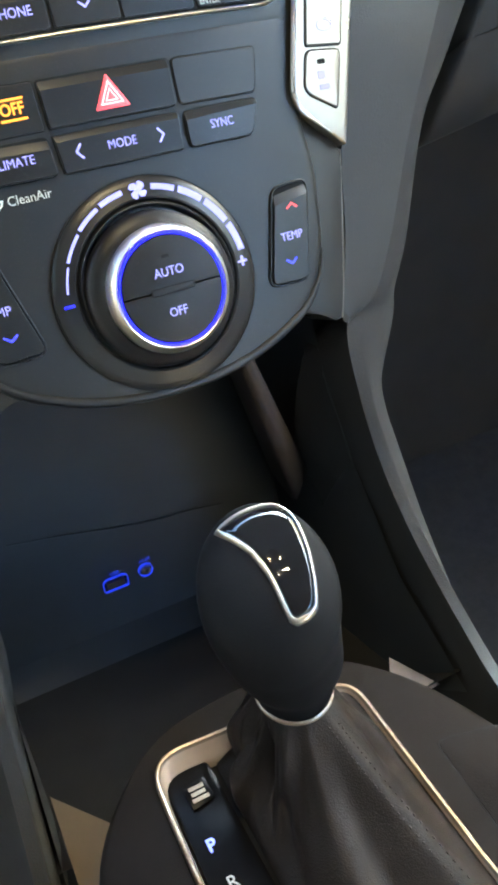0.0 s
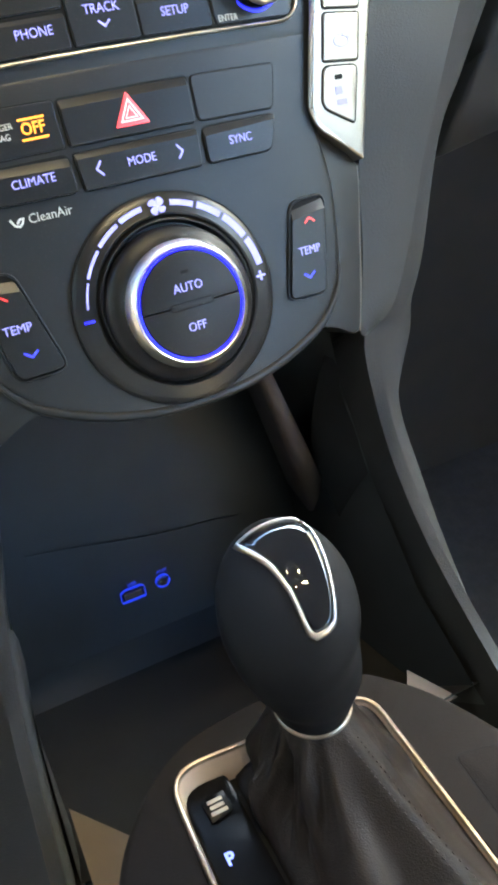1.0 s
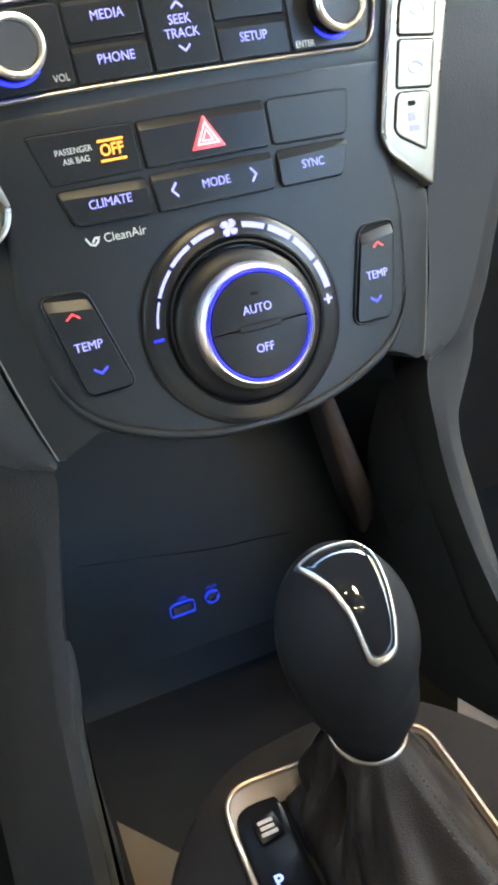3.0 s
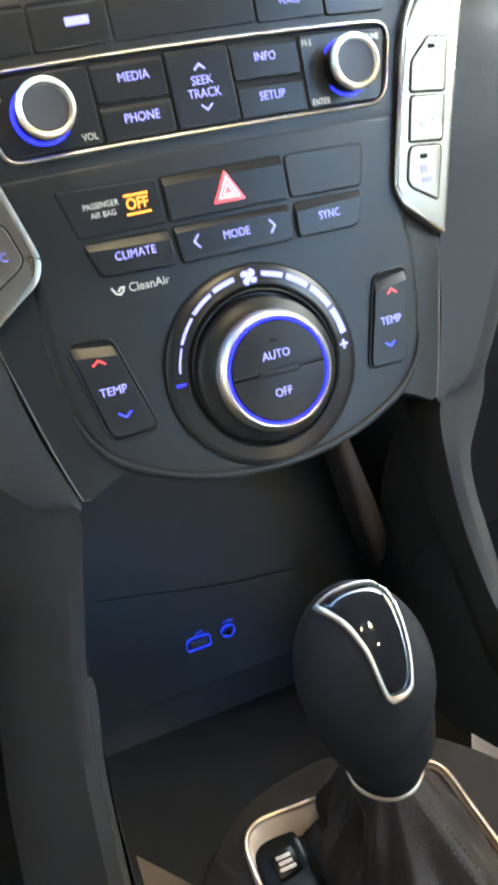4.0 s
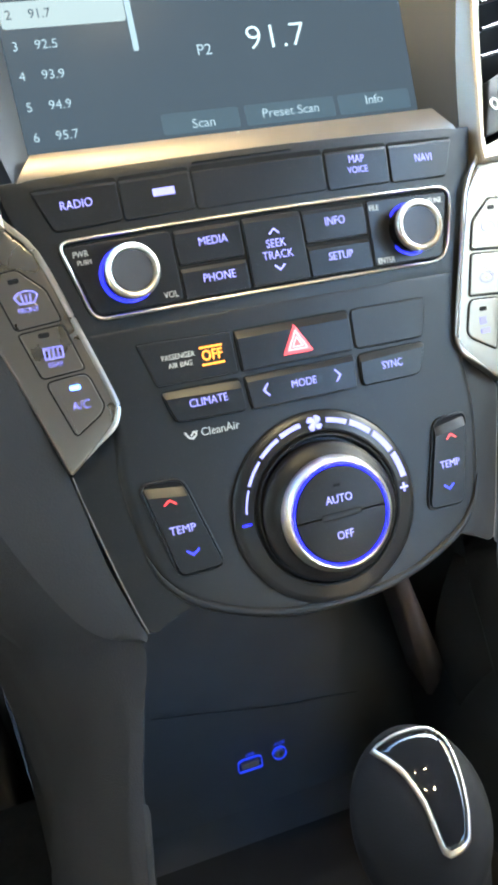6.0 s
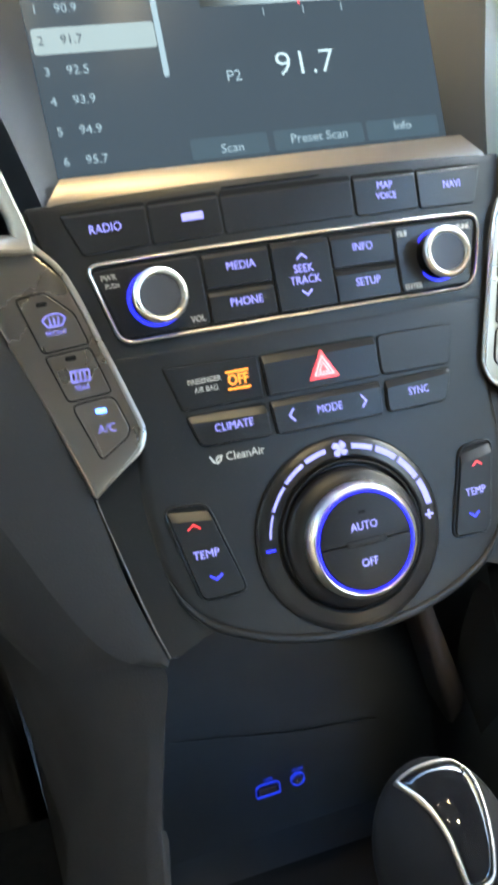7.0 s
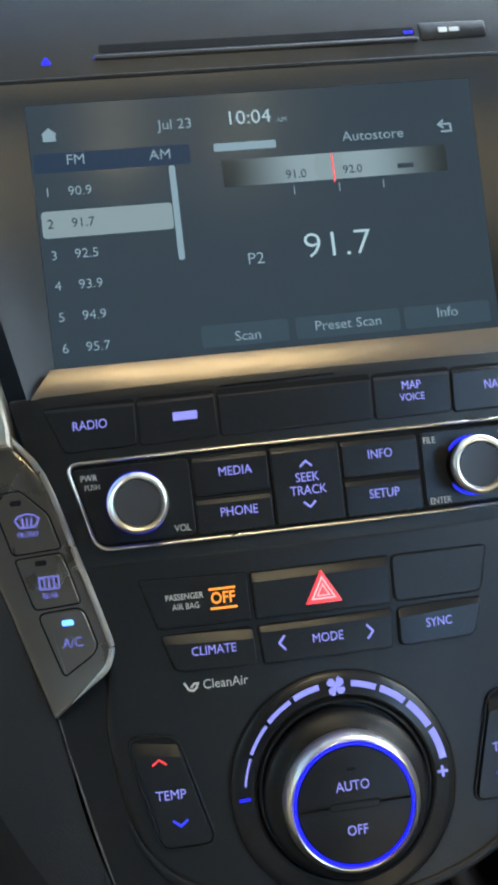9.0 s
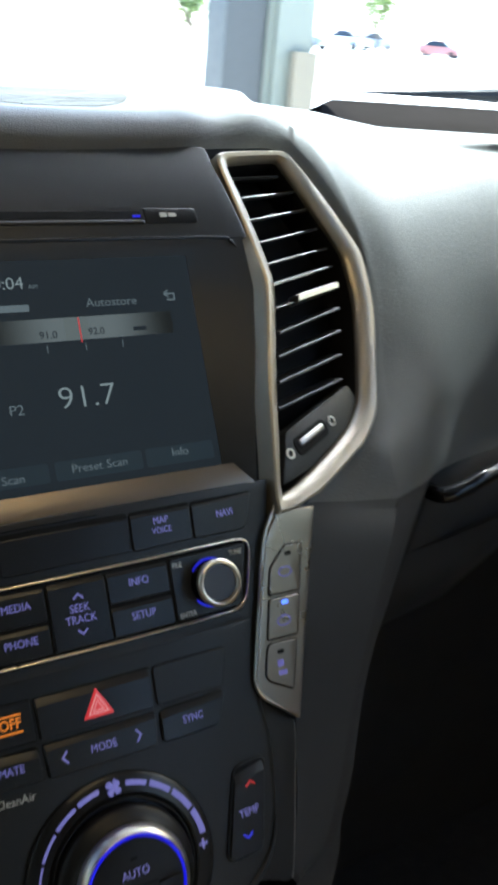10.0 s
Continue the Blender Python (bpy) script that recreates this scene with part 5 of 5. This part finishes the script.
loops(bm, [[(c.y * 0.001 + r.x * 0.001 * math.cos(a), -c.x - tilt(c.x, c.y * 0.001 + r.x * 0.001 * math.cos(a), c.z * 0.001 + r.y * 0.001 * math.sin(a)), c.z * 0.001 + r.y * 0.001 * math.sin(a)) for a in (2 * math.pi * k / 48 for k in range(48))] for c, r in zip(ks, kr)], cap_last=True)
shift = part("knob", bm, KNOBBLACK, gear, "black leather-wrapped knob", sharp=80)


def crown(x, z):
    """Height of the knob's top, for the cap that lies on it."""
    above = None
    for c, r in reversed(list(zip(ks, kr))):
        q = math.hypot((x - c.y * 0.001) / (r.x * 0.001), (z - c.z * 0.001) / (r.y * 0.001))
        if q <= 1:
            level = c.x if above is None else c.x + (above[0] - c.x) * (1 - q) / (above[1] - q)
            return -level - tilt(level, x, z)
        above = (c.x, q)
    return -0.88


cap_pts = [(-17.0, -118.6), (-9.3, -117.6), (-1.2, -118.4), (6.5, -120.1), (10.3, -126.6), (10.2, -134.8), (8.3, -145.6), (5, -157), (1, -166), (-2.9, -168), (-7.4, -168.0), (-9.5, -165.8), (-9.7, -160.2), (-9.4, -148.3), (-11, -136.5), (-14.2, -127)]
cap_pts = smooth_loop(mm([(x - 1.2, z - 7.7 - (118 + z) * 0.088) for x, z in cap_pts]), 3)
cc = (-0.002, -0.145)
cap_pts = ccw(cap_pts)


def lay(pts, dy):
    """Lays an outline on the knob's top."""
    return [(x, crown(x, z) + dy, z) for x, z in pts]


bm = bmesh.new()
edge_ = inset(cap_pts, 0.0009)
loops(bm, [lay(edge_, 0.001), lay(edge_, -0.0012)] + [lay([(cc[0] + (x - cc[0]) * f, cc[1] + (z - cc[1]) * f) for x, z in edge_], -0.0016) for f in (0.9, 0.7, 0.45, 0.2)], cap_last=True)
part("cap", bm, GLOSS, shift, "gloss black cap", sharp=80)
bm = bmesh.new()
loops(bm, [lay(inset(cap_pts, d), dy) for d, dy in ((-0.0005, 0.0016), (-0.0005, -0.0010), (-0.0002, -0.0018), (0.0003, -0.0021), (0.0007, -0.0019), (0.0009, -0.0010))])
part("chrome_edge", bm, KNOBTRIM, shift, "thin chrome edge round the cap", sharp=80)

# ---- sockets in the tray ----
def socket_frame(x, y, z):
    return pose(x, y, z, -12, 0, 0)


usb = thing("usb_socket", "usb socket with a glowing blue outline in the tray", "socket", (0, 0, 0), ref=socket_frame(-0.0200, 0.0112, 0.7445))
part("outline", rim(rounded(mm([(-8, -4.6), (8, -4.6), (8, 3.2), (5.5, 5), (-5.5, 5), (-8, 3.2)]), 0.0015), 0.00035, -0.0012, 0.002, 0.0001), BLUEDIM, usb, "glowing blue outline")
part("port", slab(mm([(-5.6, -2.2), (5.6, -2.2), (5.6, 2.2), (-5.6, 2.2)]), -0.0014, 0.002, 0.0002, 1), STEEL, usb)
words("USB", 0, 0.0086, 0.0024, -0.0012, BLUEDIM, usb)
aux = thing("aux_socket", "round audio socket with a glowing blue ring in the tray", "socket", (0, 0, 0), ref=socket_frame(-0.0003, 0.0112, 0.7460))
part("outline", lathe([(0.0047, 0.001), (0.0047, -0.0012), (0.0043, -0.0012), (0.0043, 0.001)], 0, 0, 28, end=False), BLUEDIM, aux, "glowing blue ring")
part("port", lathe([(0.0030, 0.001), (0.0030, -0.0014), (0.0017, -0.0014), (0.0016, 0.001)], 0, 0, 24), STEEL, aux)
words("AUX", 0, 0.0086, 0.0024, -0.0012, BLUEDIM, aux)

# ---- plain unseen cabin shell that closes the car and shapes its light ----
shell = thing("car_cabin", "plain unseen car cabin with darkened headliner and tinted windows", "car cabin", (0, -0.8, 0.35), ref=WORLD, kind="structure")
part("floor", box(-0.80, 0.80, -2.4, 0.6, 0.33, 0.36), CARPET, shell)
bm = bmesh.new()
# The front edge runs forward to keep sun and sky off the stack.
roof = [(0.285, 1.488), (0.16, 1.548), (0.02, 1.598), (-0.10, 1.635), (-0.6, 1.66), (-1.4, 1.65), (-2.2, 1.56)]
loops(bm, [[(x, y, z - 0.04 * (abs(x) / 0.7) ** 4) for x in (-0.80, -0.66, -0.35, 0, 0.35, 0.60, 0.68)] for y, z in roof], closed=False)
bmesh.ops.solidify(bm, geom=bm.faces[:], thickness=0.03)
part("headliner", bm, LINER, shell, "unseen cloth headliner, darkened and run forward to block light")
for s in (1, -1):
    # Unseen doors, given beige to bounce light into the footwells.
    part("door", box(s * 0.76, s * 0.80, -2.3, 0.45, 0.36, 1.25), BEIGE, shell, "unseen door panel, beige to bounce light")
    part("pillar", tube([(s * 0.76, 0.62, 1.14), (s * 0.70, 0.30, 1.42), (s * 0.63, 0.26, 1.495)], 0.035, 10), LINER, shell, "windscreen pillar")
    part("pillar", box(s * 0.70, s * 0.77, -1.12, -1.00, 1.06, 1.56), LINER, shell, "door pillar")
    part("pillar", box(s * 0.64, s * 0.76, -2.30, -1.75, 1.06, 1.56), LINER, shell, "rear pillar")
    part("sill", tube([(s * 0.78, 0.45, 1.10), (s * 0.80, 0.62, 1.12), (s * 0.80, 0.80, 1.10)], 0.03, 8), SOFT, shell)
# Unseen board in place of a window, added to block light.
part("side_blocker", box(-0.80, -0.74, -1.12, -0.28, 1.08, 1.62), BOLSTER, shell, "unseen dark board blocking light from the driver side")
# Window openings and tints are set for the light they pass.
part("side_glass", box(-0.774, -0.770, -0.28, 0.30, 1.16, 1.58), TINT, shell, "unseen driver window, tinted to dim the light")
part("side_glass", box(-0.774, -0.770, -1.75, -1.12, 1.25, 1.58), DARKTINT, shell, "unseen rear side window, darkened to dim the light")
part("rear_wall", box(-0.78, 0.78, -2.40, -2.34, 0.36, 1.14), BOLSTER, shell, "tailgate lining below the rear window")
part("rear_wall", box(-0.78, 0.78, -2.40, -2.34, 1.50, 1.62), LINER, shell, "lining above the rear window")
part("rear_glass", box(-0.78, 0.78, -2.372, -2.366, 1.142, 1.498), DARKTINT, shell, "unseen rear window, darkened to dim the light")
part("firewall", box(-0.80, 0.80, 0.60, 0.64, 0.36, 1.16), CUBBY, shell)
part("cowl", box(-0.80, 0.80, 0.82, 0.90, 1.10, 1.215), SEAM, shell)
# Plain dark band along the cowl, thicker towards the right.
part("dark_band", tube([(0.728, 0.86, 1.2610), (0.824, 0.86, 1.2640), (0.930, 0.86, 1.2685), (1.04, 0.86, 1.2720), (1.3, 0.86, 1.275)], [0.001, 0.0035, 0.0075, 0.0130, 0.016], 10), SEAM, shell, "black band at the foot of the windscreen")
part("side_glass", box(0.770, 0.774, -1.0, 0.30, 1.16, 1.58), TINT, shell, "unseen passenger window, tinted to dim the light")
# Unseen seats; their beige throws warm light back on the stack.
for s in (1, -1):
    seat = thing("car_seat", "unseen car seat, beige for its warm bounce", "seat", (s * 0.40, -0.85, 0.36), ref=WORLD, group="front seats")
    bm = bmesh.new()
    loops(bm, [[(s * 0.40 + a * w, y, 0.36 + b * hh) for a, b in ((-1, 0), (1, 0), (1, 0.8), (0.8, 1), (-0.8, 1), (-1, 0.8))] for y, w, hh in ((-0.50, 0.23, 0.24), (-0.56, 0.25, 0.27), (-0.80, 0.25, 0.24), (-1.0, 0.24, 0.22))], cap_first=True, cap_last=True)
    part("cushion", bm, BEIGE, seat)
    bm = bmesh.new()
    loops(bm, [[(s * 0.40 + a * w, y + b, z) for a, b in ((-1, 0), (-0.8, 0.05), (0.8, 0.05), (1, 0), (0.9, -0.10), (-0.9, -0.10))] for z, y, w in ((0.55, -0.98, 0.24), (0.8, -1.04, 0.25), (1.05, -1.10, 0.23), (1.15, -1.13, 0.18))], cap_first=True, cap_last=True)
    part("backrest", bm, BEIGE, seat)
lampunit = thing("map_lamp", "overhead map lamp unit with two lit warm lenses", "lamp", (0, -0.126, 1.62), ref=WORLD)
part("housing", box(-0.085, 0.085, -0.190, -0.062, 1.605, 1.640), LINER, lampunit)
for s in (1, -1):
    for y in (-0.088, -0.165):
        bm = bmesh.new()
        loops(bm, [[(s * 0.060 + r * math.cos(a), y + r * math.sin(a), z) for a in (2 * math.pi * k / 20 for k in range(20))] for r, z in ((0.0070, 1.605), (0.0066, 1.603), (0.0040, 1.6022))], cap_last=True)
        part("lens", bm, LAMPGLOW, lampunit, "small lit warm lens")
        lamp = new("map_light", bpy.data.lights.new("map_light", "AREA"))
        lamp.data.shape, lamp.data.size = "DISK", 0.011
        lamp.data.energy, lamp.data.color = 0.0085, (1.0, 0.68, 0.36)
        lamp.matrix_basis = look((s * 0.060, y, 1.600), (s * 0.050, -0.08, 1.0))

# ---- outside ----
def rise(y):
    """The yard slopes up gently beyond the entrance."""
    return 0.042 * min(max(y - 28, 0), 52)


ASPHALT = mat("sunlit concrete yard", (0.45, 0.44, 0.42), 0.9, vary=0.15, scale=0.8, bump=0.3, bump_scale=40)
PAINTW = mat("white car paint", (0.75, 0.75, 0.75), 0.25, vary=0.03, coat=0.5)
# Red bleached in the paint itself to take in the outdoor glare.
PAINTR = mat("glare-washed red paint", (0.50, 0.20, 0.17), 0.3, vary=0.05, coat=0.5)
PAINTG = mat("grey car paint", (0.25, 0.26, 0.28), 0.3, vary=0.05, coat=0.5)
DGLASS = mat("dark car glass", (0.03, 0.035, 0.04), 0.1, vary=0.1)
RUBBER = mat("tyre rubber", (0.02, 0.02, 0.02), 0.8)
POST = mat("dark painted post", (0.055, 0.053, 0.047), 0.5, vary=0.1)
CLAD = mat("pale wall cladding", (0.185, 0.185, 0.14), 0.6, vary=0.08, scale=4)
TAN = mat("tan board", (0.22, 0.18, 0.12), 0.8, vary=0.1, scale=4)
bm = bmesh.new()
loops(bm, [[(x, y, rise(y)) for x in (-600, 600)] for y in (-600, 26, 30, 78, 84, 600)], closed=False)
solo("ground", bm, ASPHALT, "sunlit pale concrete yard", "ground", kind="structure")


def parked_car(x, y, turn, paint, what):
    """A plain saloon: body with rounded shoulders, cabin glass, wheels and lamps."""
    ref = pose(x, y, rise(y), 0, 0, turn)
    car = thing("parked_car", f"{what} car parked in the sunlit yard", "car", (0, 0, 0), ref=ref, group="parked cars")
    bm = bmesh.new()
    sec = [(-2.15, 0.45, 0.62, 0.70), (-2.05, 0.32, 0.80, 0.82), (-1.2, 0.28, 0.92, 0.88), (0.0, 0.26, 0.95, 0.90), (1.0, 0.26, 0.95, 0.90), (1.9, 0.30, 0.98, 0.86), (2.1, 0.42, 0.85, 0.78)]
    loops(bm, [[(-w, a, lo), (-w * 1.02, a, (lo + hi) / 2), (-w * 0.92, a, hi), (w * 0.92, a, hi), (w * 1.02, a, (lo + hi) / 2), (w, a, lo)] for a, lo, hi, w in sec], cap_first=True, cap_last=True)
    body = part("body", bm, paint, car)
    bm = bmesh.new()
    loops(bm, [[(-w, a, lo), (-w * 0.8, a, hi), (w * 0.8, a, hi), (w, a, lo)] for a, lo, hi, w in ((-1.15, 0.92, 0.93, 0.80), (-0.45, 0.94, 1.40, 0.80), (0.9, 0.94, 1.42, 0.80), (1.65, 0.96, 0.98, 0.78))], cap_first=True, cap_last=True)
    part("glasshouse", bm, DGLASS, car, "dark windows")
    part("roof", box(-0.60, 0.60, -0.40, 0.86, 1.40, 1.45), paint, car)
    for sx in (-1, 1):
        for a in (-1.35, 1.35):
            wheel = bmesh.new()
            loops(wheel, [[(sx * d, a + r * math.cos(k * math.pi / 10), 0.32 + r * math.sin(k * math.pi / 10)) for k in range(20)] for d, r in ((0.68, 0.30), (0.70, 0.32), (0.88, 0.32), (0.90, 0.28), (0.89, 0.18))], cap_first=True, cap_last=True)
            part("wheel", wheel, RUBBER, car)
        part("tail_lamp", box(sx * 0.62 - 0.12, sx * 0.62 + 0.12, 2.04, 2.12, 0.74, 0.86), PAINTR, car)
    return car


parked_car(40.0, 62.0, 25, PAINTG, "grey")
parked_car(50.0, 70.0, 12, PAINTW, "white")
parked_car(61.5, 71.0, 30, PAINTR, "red")
parked_car(54.0, 72.0, 100, PAINTG, "grey")
parked_car(12.0, 66.0, 60, PAINTG, "grey")
post = thing("entrance_post", "dark painted steel post with a pale sleeve and a tan board", "post", (2.2, 3.9, 0), ref=WORLD)
part("post", box(2.11, 2.335, 3.85, 4.05, 0, 3.4), POST, post)
part("sleeve", box(2.337, 2.37, 3.83, 4.03, 0, 3.4), CLAD, post)
part("sleeve", box(2.372, 2.585, 3.80, 4.0, 0, 3.4), CLAD, post)
part("board", box(2.455, 2.587, 3.74, 3.79, 0, 1.30), TAN, post)

LEAF = mat("tree leaves", (0.10, 0.13, 0.05), 0.6, vary=0.4, scale=3)
BARK = mat("tree bark", (0.10, 0.075, 0.05), 0.9, vary=0.3, scale=12)

lt = LEAF.node_tree
thin, half = lt.nodes.new("ShaderNodeBsdfTranslucent"), lt.nodes.new("ShaderNodeMixShader")
thin.inputs[0].default_value = (0.16, 0.22, 0.06, 1)
lt.links.new(lt.nodes["Principled BSDF"].outputs[0], half.inputs[1])
lt.links.new(thin.outputs[0], half.inputs[2])
lt.links.new(half.outputs[0], lt.nodes["Material Output"].inputs[0])


def tree(x, y, height, seed):
    rnd = random.Random(seed)
    root = thing("tree", "leafy green tree standing beyond the yard", "tree", (x, y, rise(y)), ref=WORLD, group="yard trees")
    bm = bmesh.new()
    tube([(x, y, rise(y)), (x + 0.1, y, height * 0.3), (x, y + 0.1, height * 0.55)], [0.22, 0.16, 0.09], 8, bm)
    for k in range(7):
        a = k * 0.9 + rnd.random()
        tube([(x, y, height * (0.3 + 0.03 * k)), (x + math.cos(a) * height * 0.16, y + math.sin(a) * height * 0.16, height * (0.5 + 0.05 * k)), (x + math.cos(a) * height * 0.25, y + math.sin(a) * height * 0.25, height * (0.62 + 0.05 * k))], [0.08, 0.05, 0.02], 6, bm)
    part("trunk", bm, BARK, root)
    bm = bmesh.new()
    for k in range(1300):
        c = Vector((rnd.gauss(0, 1), rnd.gauss(0, 1), rnd.gauss(0, 0.8)))
        c = c.normalized() * (rnd.random() ** 0.4) * height * 0.32 * (0.75 + 0.25 * math.sin(3 * math.atan2(c.y, c.x) + seed))
        p = Vector((x, y, height * 0.68)) + c
        d = [Vector((rnd.uniform(-1, 1), rnd.uniform(-1, 1), rnd.uniform(-1, 1))) * 0.22 for _ in range(3)]
        bm.faces.new([bm.verts.new(p + v) for v in d])
    part("crown", bm, LEAF, root)


tree(29.5, 60.0, 6.0, 1)
tree(34.0, 62.0, 5.0, 2)
tree(53.0, 70.0, 8.5, 3)
